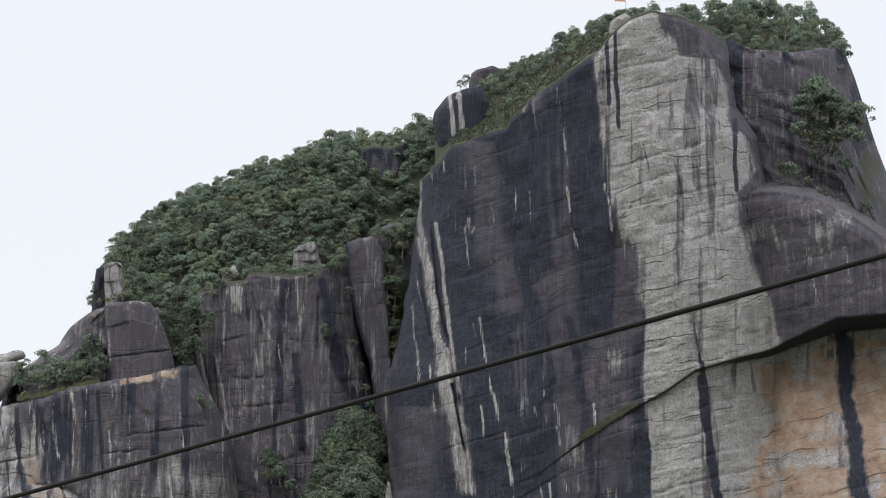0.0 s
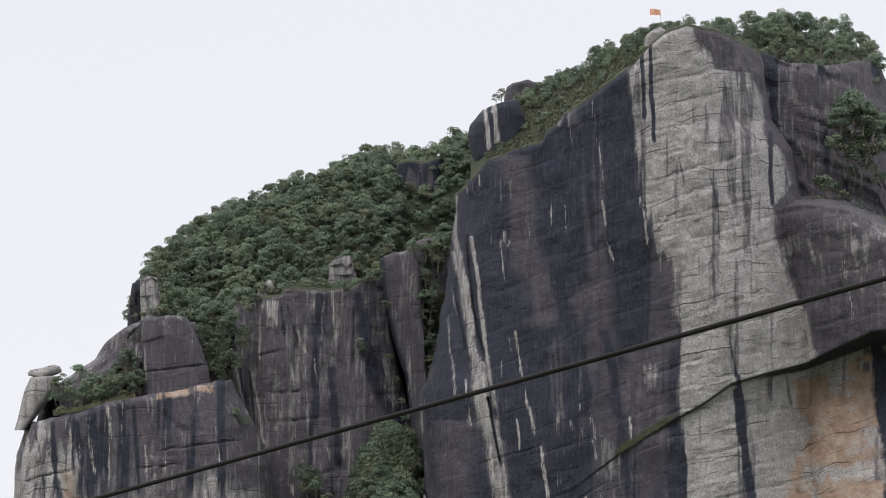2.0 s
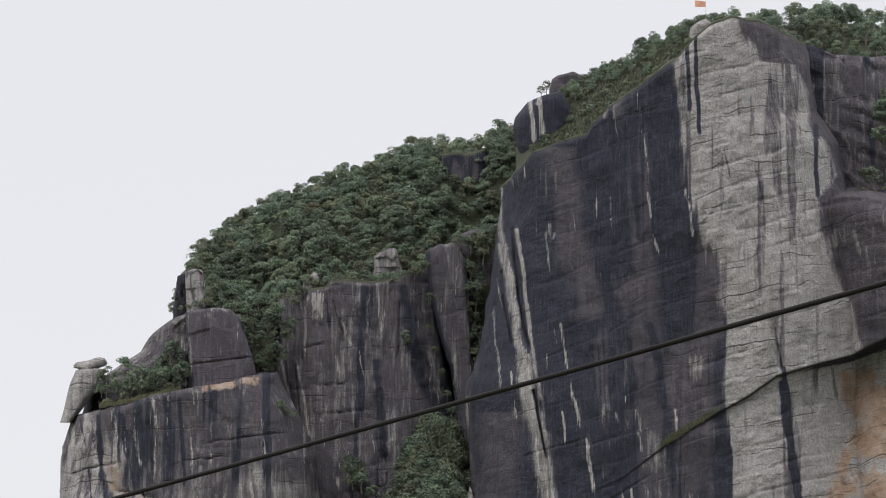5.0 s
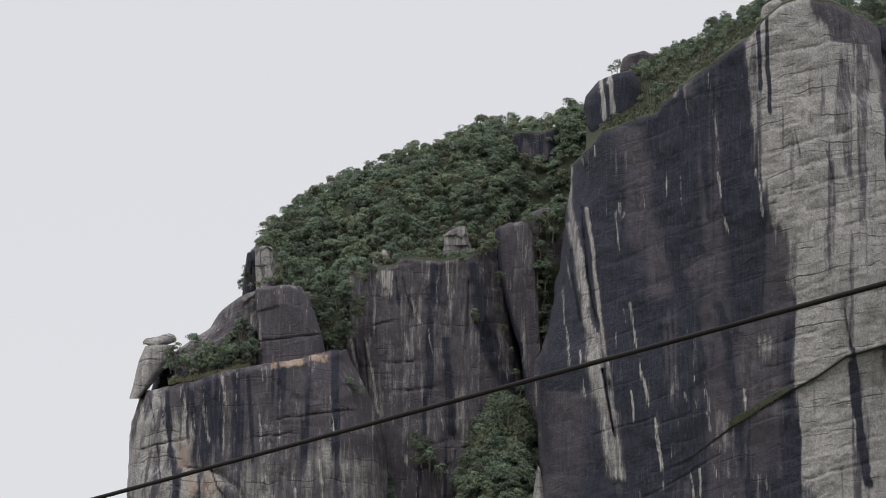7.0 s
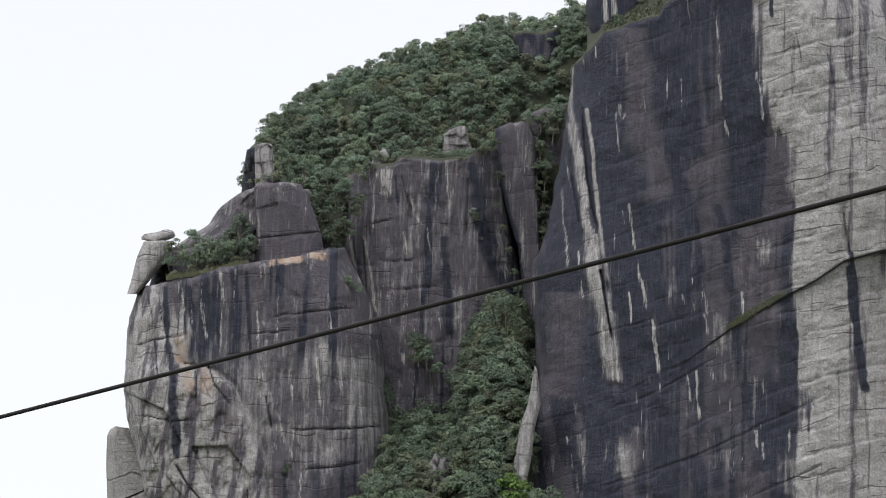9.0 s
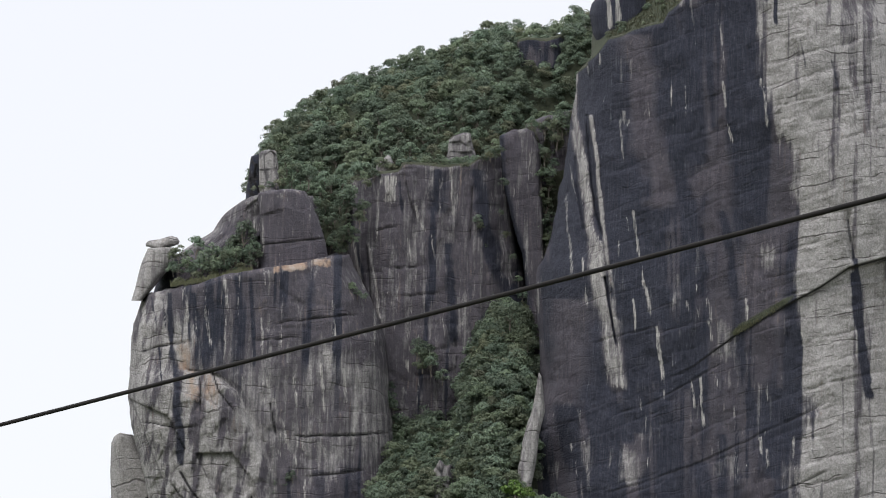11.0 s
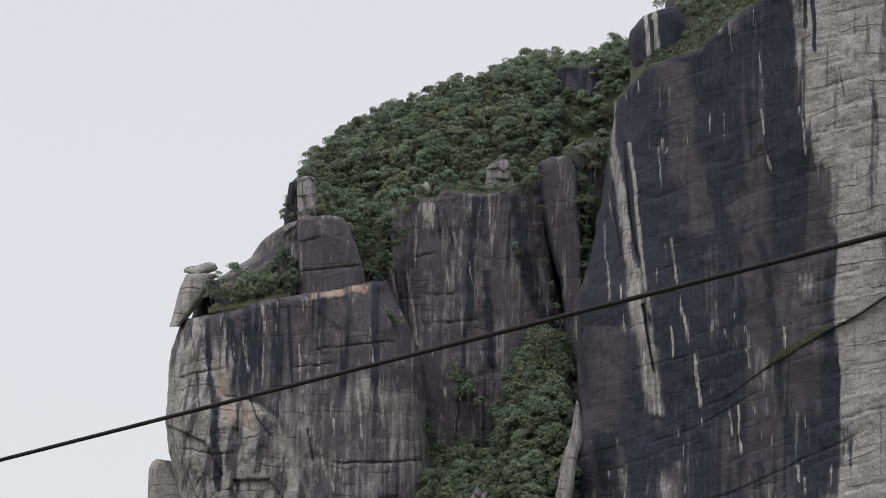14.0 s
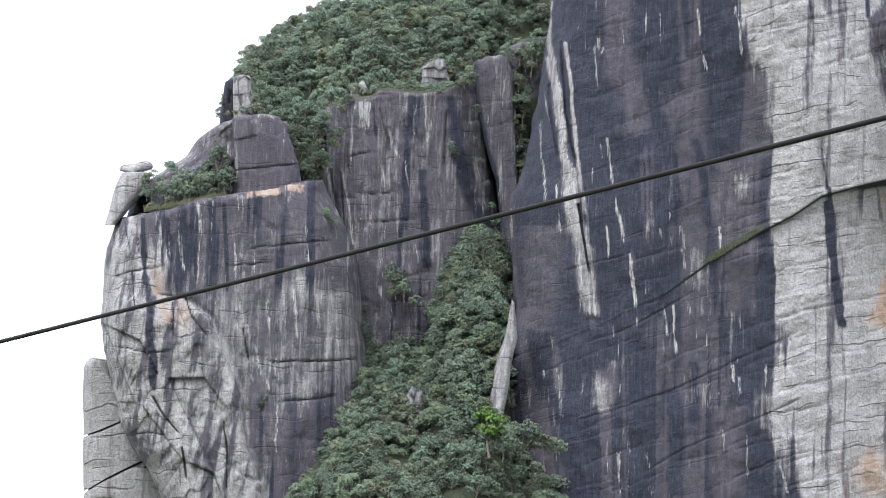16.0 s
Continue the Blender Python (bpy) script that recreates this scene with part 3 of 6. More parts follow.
def buttress_stains_shade(x, z):
    edge = curve_x(ARRIS, z) + 9.0 * (fbm(x / 1.8, 0.1, z / 26, 12, 3) - 0.5) + 8.0 * (fbm(x / 9, 0.1, z / 14, 15, 4) - 0.5)
    wet = smooth(3.2, -3.2, x - edge)
    lean = x + 0.13 * (z - 200) * smooth(25, 0, x)
    veil = fbm(lean / 7, 0.4, z / 40, 21, 4)
    dark = wet * np.maximum(0.30 + 0.50 * smooth(0.40, 0.54, veil), 0.75 * streaks(lean, z, 1.3, 60, 47, 0.52, 0.62))
    stripes = 0 * x
    for k, (path, w) in enumerate(BLACK_BANDS + BLACK_BANDS_B):
        stripes = np.maximum(stripes, run(x + 2.2 * (fbm(x / 2, 0.5, z / 30, 26, 3) - 0.5), z, path, 1.15 * w, 80 + k, 0.2))
    calm = 0 * x
    for k, (path, w) in enumerate(BROWN_BANDS):
        calm = np.maximum(calm, run(x + 2.5 * (fbm(x / 3, 0.5, z / 20, 36, 3) - 0.5), z, path, 1.1 * w, 120 + k, 0.2))
    dark = np.maximum(dark * (1 - 0.7 * calm), wet * stripes * (0.82 + 0.3 * (veil - 0.5)))
    brown = np.maximum(wet, smooth(-1.6, 1.6, x - curve_x(NOSE, z) + 3 * (fbm(x / 3, 0.1, z / 8, 16, 3) - 0.5)) * (z > curve_z(LEDGE, x) - 1))
    brown = brown * (0.55 + 0.45 * smooth(0.25, 0.5, fbm(x / 10, 0.9, z / 10, 31, 4)))
    tongues = streaks(x, z, 2.4, 30, 33, 0.50, 0.66)
    brown = np.maximum(brown, 0.62 * tongues * (1 - wet))
    pale = wet * 0.34 * streaks(lean, z, 0.6, 14, 44, 0.62, 0.78) * smooth(0.36, 0.6, fbm(x / 10, 0.6, z / 18, 46, 3))
    for k, (path, w) in enumerate(PALE_RUNS + PALE_RUNS_B + PALE_RUNS_C + LOW_RUNS + LOW_RUNS_B + LOW_RUNS_C + PALE_RIGHT):
        pale = np.maximum(pale, (0.62 + 0.3 * ((k * 37) % 11) / 10) * (0.6 if w > 1.15 else 1.0) * run(x, z, path, max(0.55, 1.15 * w), k, 0.6, True))
    rib = 0 * x
    for k, (path, w) in enumerate(RIB_RUNS):
        rib = np.maximum(rib, run(x, z, path, 1.2 * w, k, 0.25))
    slit = 0 * x
    for k, (path, w) in enumerate(RIB_SLITS):
        slit = np.maximum(slit, run(x, z, path, max(0.7, 1.2 * w), 9 + k, 0.2))
    grey_rib = rib * (1 - slit)
    dark, pale = dark * (1 - grey_rib), np.maximum(pale, grey_rib * (0.38 + 0.45 * streaks(lean, z, 0.8, 20, 48, 0.42, 0.6)))
    brown = brown * (1 - 0.55 * grey_rib)
    dark, pale = np.maximum(dark, slit), pale * (1 - slit)
    for k, (path, w) in enumerate(DARK_RUNS):
        dark = np.maximum(dark, (0.95 if w > 1.2 else 0.6) * run(x, z, path, w, 20 + k))
    rust = smooth(-3, 2, x - curve_x([(71.9, 178.1), (73.6, 170.3), (77.2, 165.0), (72.6, 157.2), (69.0, 146.8)] + [(79.5, 137.7), (78.1, 131.2)], z)) * smooth(0.5, 3.0, curve_z(LEDGE, x) - z - 0.1 * np.clip(x - 60, 0, 45))
    rust = rust * smooth(0.25, 0.5, fbm(x / 7, 0.3, z / 5, 51, 4)) * smooth(-6, 4, z - [(79.6, 144.2)][0][1])
    low_rust = 0.8 * np.exp(-((x - [(69.9, 112.2)][0][0]) / 5) ** 2 - ((z - [(69.9, 112.2)][0][1]) / 7) ** 2)
    # shade under the overhang, painted as a black band on its underside
    ceiling_shade = smooth(0.2, 0.8, curve_z(LEDGE, x) - z) * smooth(0.5, -0.8, curve_z(LEDGE, x) - z - (0.4 + 0.17 * np.interp(x, [60, 75, 90, 110], [2.5, 8.0, 17.0, 20.0]))) * smooth(58, 68, x)
    dark = np.maximum(dark, ceiling_shade)
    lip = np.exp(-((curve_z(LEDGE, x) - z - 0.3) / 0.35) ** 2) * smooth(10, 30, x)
    ledge_turf = np.exp(-((z - curve_z(LEDGE, x) - 0.8) / 0.9) ** 2) * smooth(28, 34, x) * smooth(47, 43, x)
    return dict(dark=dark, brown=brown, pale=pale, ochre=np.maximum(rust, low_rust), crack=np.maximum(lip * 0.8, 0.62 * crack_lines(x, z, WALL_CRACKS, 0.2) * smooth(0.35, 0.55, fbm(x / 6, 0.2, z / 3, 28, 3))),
                turf=ledge_turf)


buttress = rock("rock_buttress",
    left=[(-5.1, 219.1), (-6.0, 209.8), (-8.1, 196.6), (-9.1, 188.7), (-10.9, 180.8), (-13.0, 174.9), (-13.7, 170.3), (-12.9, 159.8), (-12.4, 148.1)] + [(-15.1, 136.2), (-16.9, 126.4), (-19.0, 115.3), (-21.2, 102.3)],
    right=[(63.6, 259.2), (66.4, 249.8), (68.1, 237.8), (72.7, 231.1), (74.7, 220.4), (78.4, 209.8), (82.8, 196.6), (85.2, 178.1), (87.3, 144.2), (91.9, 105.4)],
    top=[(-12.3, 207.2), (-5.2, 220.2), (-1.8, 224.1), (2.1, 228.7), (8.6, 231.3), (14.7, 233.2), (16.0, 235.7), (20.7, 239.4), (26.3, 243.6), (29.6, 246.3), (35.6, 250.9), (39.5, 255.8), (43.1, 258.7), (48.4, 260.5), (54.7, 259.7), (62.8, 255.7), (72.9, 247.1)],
    base=70.0, yc=1215.0, front=55.0, back=45.0, p=2.9, res=0.30, seed=3, relief=buttress_relief, stains=buttress_stains_shade, mat=ROCK_DIP, flute=1.4, rim=1.0, cap_turf=0.9)
tagged(buttress, "huge grey granite buttress with black water stains and pale runs", "cliff", kind="structure")
BULGE_TOP = [(63.4, 213.5), (67.4, 216.4), (72.6, 217.9), (80.4, 217.5), (85.6, 216.4), (89.5, 214.8), (94.7, 212.2), (101.2, 207.4), (111.5, 201.9), (127.0, 193.9), (145.0, 183.4)]


def bulge_stains_shade(x, z):
    got = buttress_stains_shade(x, z)
    crown = smooth(-1.5, 1.0, z - curve_z(BULGE_TOP, x))
    got["turf"] = np.maximum(got["turf"], 0.35 * crown * smooth(0.42, 0.6, fbm(x / 3, 0.2, z / 2, 24, 3)))
    got["brown"] = np.maximum(got["brown"], crown)
    return got


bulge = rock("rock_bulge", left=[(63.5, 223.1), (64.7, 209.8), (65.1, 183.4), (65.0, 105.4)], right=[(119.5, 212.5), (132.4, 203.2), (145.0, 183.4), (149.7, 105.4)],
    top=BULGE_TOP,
    base=70.0, yc=1226.0, front=66.0, back=35.0, p=2.7, res=0.42, seed=4, relief=buttress_relief, stains=bulge_stains_shade, mat=ROCK_DIP, flute=1.2, rim=2.0, roof=2.5)
tagged(bulge, "brown-streaked granite bulge over a hollow of rust-coloured rock", "cliff", kind="structure")

# ---- shoulder behind the buttress ----
def shoulder_stains(x, z):
    n = fbm(x / 9, 0.2, z / 9, 81, 4)
    return dict(brown=0.75 + 0 * x, dark=smooth(0.5, 0.66, fbm(x / 4, 0.8, z / 18, 82, 4)), pale=0.8 * streaks(x, z, 1.6, 8, 83, 0.70, 0.80),
                turf=smooth(0.62, 0.74, n) * 0.6)


shoulder = rock("rock_shoulder", left=[(36.3, 263.2), (36.1, 223.1), (35.6, 144.2)],
    right=[(92.9, 252.5), (93.9, 249.8), (96.0, 244.4), (98.0, 238.4), (99.7, 232.1), (101.7, 227.3), (106.6, 219.1), (116.8, 207.2), (131.9, 180.8), (138.7, 131.2)],
    top=[(36.2, 241.8), (48.0, 252.5), (54.6, 255.2), (62.5, 254.9), (71.6, 251.4), (80.8, 250.9), (92.6, 251.7), (106.6, 219.1), (131.9, 180.8)],
    base=90.0, yc=1262.0, front=58.0, back=40.0, p=3.0, res=0.75, seed=8, rough=1.0, flute=1.0, stains=shoulder_stains,
    relief=lambda x, z: 1.0 * beds(x, z, 5.0, -0.35, 84, 0.7, 0.5)[0] - 1.4 * beds(x, z, 9.0, -0.5, 85, 0.7, 0.3)[1] + 1.2 * facets(x, z + 0.4 * x, 9.0, 86, 0.2, 0.8)[0])
tagged(shoulder, "brown weathered granite shoulder with scrubby ledges behind the buttress", "cliff", kind="structure")

# ---- left cliffs ----
def streaked(seed, amount=0.5, pale_amount=0.6, rust=None, bed=5.0, dip=-0.02):
    def stains(x, z):
        a = fbm(x / 3.0, 0.4, z / 50, seed, 4, 0.6)
        dark = smooth(0.62 - 0.22 * amount, 0.74 - 0.22 * amount, a)
        pale = 0.75 * pale_amount * streaks(x, z, 0.9, 16, seed + 3, 0.58, 0.76)
        brown = smooth(0.30, 0.45, fbm(x / 12, 0.9, z / 20, seed + 5, 4)) * min(1.0, amount + 0.35)
        joint = facets(x, z, bed, seed + 7, 0.05, 4.0)[1]
        out = dict(dark=dark, pale=pale, brown=brown, crack=0.3 * joint)
        if rust:
            out.update(rust(x, z, out))
        return out
    return stains


def fractured(seed, bed=5.0, dip=-0.02, deep=1.0):
    def relief(x, z):
        slab, joint = facets(x, z, bed, seed + 7, 0.05, 4.0)
        c, step = beds(x, z, 6.0, dip, seed + 9, 0.55, 0.5)
        return deep * (0.7 * slab + 0.3 * joint + 0.5 * c - 0.5 * step + 0.8 * (fbm(x / 2.0, 0.4, z / 2.5, seed + 99, 3) - 0.5))
    return relief


GREY_EDGE = [(-98.8, 165.6), (-96.3, 156.5), (-94.4, 150.0), (-87.2, 148.9), (-81.6, 145.1), (-77.0, 134.7), (-73.5, 127.0), (-71.9, 116.7), (-66.3, 101.3)]
RUST_SPOTS = [[(-94.1, 152.9)][0], [(-92.3, 146.8)][0], [(-87.7, 144.9)][0]]
B_DARK = [
    ([(-98.0, 167.6), (-96.8, 156.5), (-95.4, 144.8), (-94.1, 127.2)], 2.18), ([(-92.4, 167.7), (-90.7, 156.6), (-89.5, 150.4)], 1.79), ([(-86.6, 170.5), (-85.5, 156.1)], 1.79),
    ([(-82.6, 171.9), (-81.9, 160.8)], 1.54), ([(-99.5, 166.3), (-98.4, 159.1)], 0.45), ([(-101.8, 166.5), (-100.7, 159.7)], 0.45),
    ([(-100.1, 155.1), (-98.7, 144.7)], 0.45), ([(-72.4, 172.8), (-71.3, 161.0)], 3.84), ([(-65.9, 172.9), (-64.9, 163.8)], 3.07),
    ([(-61.9, 127.3), (-60.6, 106.6)], 5.89), ([(-55.5, 128.7), (-54.5, 115.8)], 6.40), ([(-79.1, 171.3), (-77.9, 150.4)], 1.15)]
B_PALE = [
    ([(-90.2, 168.4), (-89.2, 161.9), (-87.9, 154.7)], 1.02), ([(-85.1, 171.2), (-84.0, 162.7)], 0.77), ([(-76.7, 162.2), (-75.9, 153.0)], 0.64),
    ([(-74.9, 148.5), (-72.7, 141.4), (-70.5, 134.9), (-67.4, 127.8)], 1.41), ([(-66.6, 134.3), (-64.2, 127.2)], 1.02), ([(-60.5, 166.5), (-59.5, 157.3)], 1.15),
    ([(-57.4, 150.8), (-56.4, 142.4)], 0.77), ([(-53.4, 173.9), (-53.0, 168.6)], 1.28), ([(-75.6, 173.4), (-75.1, 168.8)], 1.54),
    ([(-94.4, 169.0), (-93.6, 160.5)], 2.05), ([(-69.1, 150.6), (-68.0, 140.2)], 1.02), ([(-62.6, 152.0), (-61.5, 140.3)], 0.90),
    ([(-104.0, 165.5), (-102.8, 156.4)], 1.28)]
L_JOINTS = [
    ([(-90.3, 148.1), (-90.0, 139.7)], 0.51), ([(-94.2, 126.5), (-91.5, 122.1), (-87.5, 117.6)], 0.77), ([(-87.6, 150.2), (-86.0, 145.0), (-81.5, 139.9)], 0.64),
    ([(-74.0, 142.6), (-72.5, 134.8)], 0.64), ([(-77.8, 121.1), (-76.8, 114.0), (-76.7, 104.9)], 0.51), ([(-87.1, 115.0), (-85.8, 107.3)], 0.64)]
L_BEDS = [
    ([(-103.7, 137.8), (-95.6, 136.3), (-90.7, 136.8)], 0.51), ([(-100.1, 117.0), (-95.0, 118.1), (-90.1, 117.5)], 0.64), ([(-68.6, 134.8), (-57.0, 135.2), (-46.6, 136.2)], 0.64),
    ([(-65.7, 125.6), (-56.7, 126.6), (-51.6, 127.8)], 0.64), ([(-76.3, 174.3), (-69.9, 176.1), (-61.7, 177.4)], 0.77), ([(-104.9, 153.9), (-97.8, 155.4), (-92.6, 156.6)], 0.51),
    ([(-73.3, 161.0), (-62.9, 162.2), (-53.9, 163.4)], 0.38), ([(-78.4, 156.9), (-68.0, 157.8)], 0.38)]


def joints(x, z, steep, flat):
    """Open joints in a face: steep ones and ones that run from side to side."""
    out = crack_lines(x, z, flat, 0.22)
    for k, (path, w) in enumerate(steep):
        out = np.maximum(out, run(x, z, path, max(0.6, 1.2 * w), 130 + k, 0.3))
    return out


def left_rust(x, z, got):
    light = smooth(2.5, -2.5, x - curve_x(GREY_EDGE, z) + 4 * (fbm(x / 5, 0.1, z / 9, 91, 3) - 0.5))
    flow = fbm(x / 2.5, 0.7, z / 40, 98, 4)
    pillar = smooth(-58.0, -52.0, x) * smooth(156.0, 150.0, z + 12 * (flow - 0.5)) * smooth(122.0, 138.0, z + 14 * (flow - 0.5))
    below = smooth(161.0, 146.0, z + 14 * (flow - 0.5)) * smooth(120.0, 138.0, z + 14 * (flow - 0.5))
    upper = smooth(150.0, 158.0, z + 10 * (flow - 0.5)) * smooth(-93.0, -89.0, x)
    foot = smooth(138.0, 124.0, z + 12 * (flow - 0.5)) * smooth(-70.0, -64.0, x)
    clean = np.maximum(0.80 * light, np.maximum(0.34 * pillar, 0.22 * below * (0.4 + 1.2 * flow)))
    dark, brown, pale = got["dark"] * (1 - clean) * (1 - 0.5 * below), np.maximum(np.maximum(got["brown"], np.maximum(0.76 * upper, 0.84 * foot)) * (1 - clean), below * (1 - light) * (0.62 - 0.35 * pillar)), got["pale"] * (1 - 0.7 * clean)
    brown = np.maximum(brown, light * (0.26 + 0.5 * streaks(x - 0.15 * z, z, 2.2, 14, 93, 0.46, 0.62)))
    for k, (path, w) in enumerate(B_DARK):
        dark = np.maximum(dark, (0.5 if w > 2.5 else 0.85) * run(x + 1.2 * (fbm(x / 2, 0.5, z / 20, 41, 3) - 0.5), z, path, w, 40 + k, 0.6))
    for k, (path, w) in enumerate(B_PALE):
        pale = np.maximum(pale, 0.8 * run(x, z, path, 1.25 * w, 50 + k, 0.45, w > 1))
    ochre = 0 * x
    for sx, sz in RUST_SPOTS:
        ochre = np.maximum(ochre, 0.62 * np.exp(-((x - sx) / 2.0) ** 2 - ((z - sz) / 5.0) ** 2))
    seam = curve_z([(-76.9, 172.9), (-68.5, 174.7), (-61.4, 175.6), (-58.1, 175.7)], x)
    ochre = np.maximum(ochre, (0.35 + 0.6 * smooth(0.38, 0.55, fbm(x / 2.2, 0.2, z / 1.5, 29, 3))) * np.exp(-((z - seam + 0.3) / 1.1) ** 4) * smooth([(-74.7, 174.0)][0][0], [(-73.7, 174.1)][0][0], x) * smooth([(-60.0, 174.4)][0][0], [(-61.3, 174.3)][0][0], x))
    return dict(dark=dark * (1 - 0.7 * ochre), brown=brown, pale=pale, ochre=ochre, crack=np.maximum(np.maximum(got["crack"] * (1 - light), 0.5 * light * facets(x, z, 10.5, 97, 0.45, 1.5)[1]), 0.85 * joints(x, z, L_JOINTS, L_BEDS)))


def left_relief(x, z):
    """The lower left face is broken into big tilted slabs; the rest is a stepped wall."""
    light = smooth(1.5, -1.5, x - curve_x(GREY_EDGE, z)) * smooth([(-130.2, 151.8)][0][1], [(-129.9, 144.0)][0][1], z)
    slab, joint = facets(x, z, 10.5, 97, 0.45, 1.5)
    chip, _ = facets(x, z, 2.6, 98, -0.3, 1.3)
    return (1 - light) * fractured(5, 6.0, -0.05, 0.35)(x, z) + light * (2.2 * slab + 0.2 * joint + 0.7 * chip + 1.0 * (fbm(x / 2.6, 0.4, (z + 0.8 * x) / 5, 96, 4) - 0.5) - 2.5) + 1.4 * np.exp(-((x - curve_x(GREY_EDGE, z)) / 1.0) ** 2) + 0.6 * joints(x, z, L_JOINTS, L_BEDS)


left_cliff = rock("left_cliff",
    left=[(-104.0, 166.2), (-106.0, 160.2), (-106.5, 152.3), (-106.8, 144.5), (-106.0, 136.7), (-103.6, 128.9), (-101.3, 120.5), (-98.7, 114.7), (-94.7, 109.7), (-91.4, 102.6)] + [(-89.1, 87.8)],
    right=[(-57.5, 179.7), (-55.5, 174.5), (-51.1, 166.7), (-47.7, 157.6), (-46.9, 145.9), (-45.6, 135.5), (-44.9, 119.9), (-44.0, 88.9)],
    top=[(-107.2, 165.2), (-100.8, 167.7), (-91.8, 169.4), (-84.0, 172.2), (-77.6, 173.4), (-69.8, 174.7), (-61.4, 176.7), (-56.9, 177.3), (-54.2, 175.8)],
    base=72.0, yc=1235.0, front=44.0, back=25.0, p=4.4, res=0.38, seed=5, flute=1.6, rim=0.8, relief=left_relief, stains=streaked(5, 0.42, 1.0, left_rust, 6.0, -0.05))
tagged(left_cliff, "grey granite cliff with dark vertical water stains and tilted slabs", "cliff", kind="structure")

# first and third bands paint the shade of the chasm and the side gap
M_DARK = [
    ([(-27.5, 197.5), (-25.2, 183.0), (-21.7, 172.6), (-17.4, 166.1)], 5.89), ([(-37.3, 197.3), (-36.7, 186.7)], 5.63), ([(-57.2, 187.6), (-54.5, 175.8), (-52.6, 162.7)], 2.05),
    ([(-34.2, 180.2), (-33.2, 167.1), (-32.3, 156.6)], 2.82), ([(-45.6, 194.4), (-44.4, 186.6)], 1.02), ([(-24.1, 164.7), (-26.2, 146.3)], 5.12)]
M_PALE = [
    ([(-55.8, 194.5), (-55.4, 190.0)], 1.28), ([(-48.3, 195.7), (-47.8, 188.9)], 4.35), ([(-41.6, 189.0), (-40.7, 185.1), (-38.5, 182.1)], 0.90),
    ([(-33.8, 198.3), (-32.9, 186.0)], 0.90), ([(-52.3, 179.8), (-51.3, 174.6), (-50.2, 169.3), (-49.3, 161.5)], 0.90), ([(-47.4, 168.7), (-46.8, 165.2)], 1.28),
    ([(-31.3, 158.0), (-29.9, 163.2), (-29.2, 167.4)], 1.15), ([(-31.5, 150.1), (-30.8, 139.7)], 1.28), ([(-55.7, 180.4), (-54.7, 174.5), (-53.6, 170.3)], 1.02),
    ([(-43.2, 181.3), (-42.5, 176.1)], 0.64), ([(-37.8, 182.1), (-37.1, 176.2)], 0.51), ([(-34.9, 163.1), (-34.3, 157.9)], 0.51),
    ([(-39.0, 142.1), (-38.5, 135.6)], 0.64), ([(-43.0, 153.1), (-42.4, 149.9)], 0.77)]
M_PALE_B = [
    ([(-38.5, 198.8), (-38.2, 197.8)], 3.84)]
M_JOINTS = [
    ([(-44.1, 194.2), (-42.9, 189.9), (-41.2, 185.0)], 0.51), ([(-52.6, 179.1), (-51.7, 169.3), (-50.9, 160.1)], 0.64), ([(-28.7, 193.5), (-28.9, 180.3)], 0.51),
    ([(-32.1, 158.0), (-31.4, 155.4)], 0.77), ([(-31.6, 154.0), (-31.7, 142.3)], 0.38)]
M_BEDS = [
    ([(-51.2, 182.7), (-45.1, 184.2)], 0.51), ([(-37.7, 149.1), (-32.0, 150.9)], 0.64), ([(-49.0, 174.0), (-39.9, 174.8)], 0.38),
    ([(-46.2, 167.5), (-34.6, 168.6)], 0.38)]

def middle_rust(x, z, got):
    dark, pale = got["dark"], got["pale"]
    for k, (path, w) in enumerate(M_DARK):
        dark = np.maximum(dark, 0.8 * run(x + 1.2 * (fbm(x / 2, 0.5, z / 20, 42, 3) - 0.5), z, path, w, 60 + k, 0.6))
    for k, (path, w) in enumerate(M_PALE + M_PALE_B):
        pale = np.maximum(pale, 0.8 * run(x, z, path, 1.25 * w, 70 + k, 0.45, w > 1))
    return dict(dark=dark * (1 - pale), pale=pale, brown=np.maximum(got["brown"], 0.70), crack=np.maximum(got["crack"], 0.65 * joints(x, z, M_JOINTS, M_BEDS)))


middle_cliff = rock("middle_cliff",
    left=[(-57.1, 195.5), (-56.8, 185.0), (-57.3, 174.4), (-57.8, 163.9), (-57.6, 140.4), (-56.9, 88.6)], right=[(-20.1, 204.2), (-17.7, 180.6), (-14.7, 164.9), (-12.8, 154.5), (-11.3, 89.7)],
    top=[(-58.7, 194.1), (-56.7, 195.0), (-52.4, 195.6), (-49.6, 196.7), (-45.5, 197.1), (-44.2, 198.7), (-40.5, 198.8), (-33.4, 198.4), (-29.5, 198.7), (-27.6, 200.4), (-23.7, 201.5), (-19.5, 200.3)],
    base=72.0, yc=1262.0, front=38.0, back=25.0, p=3.6, res=0.4, seed=14, flute=3.0, rim=0.7, relief=lambda x, z: fractured(14, 9.0, 0.02, 0.8)(x, z) + 0.6 * joints(x, z, M_JOINTS, M_BEDS), cap_turf=0.8, stains=streaked(14, 0.24, 0.7, middle_rust, 9.0, 0.02))
tagged(middle_cliff, "dark fluted granite cliff with black and white water streaks", "cliff", kind="structure")

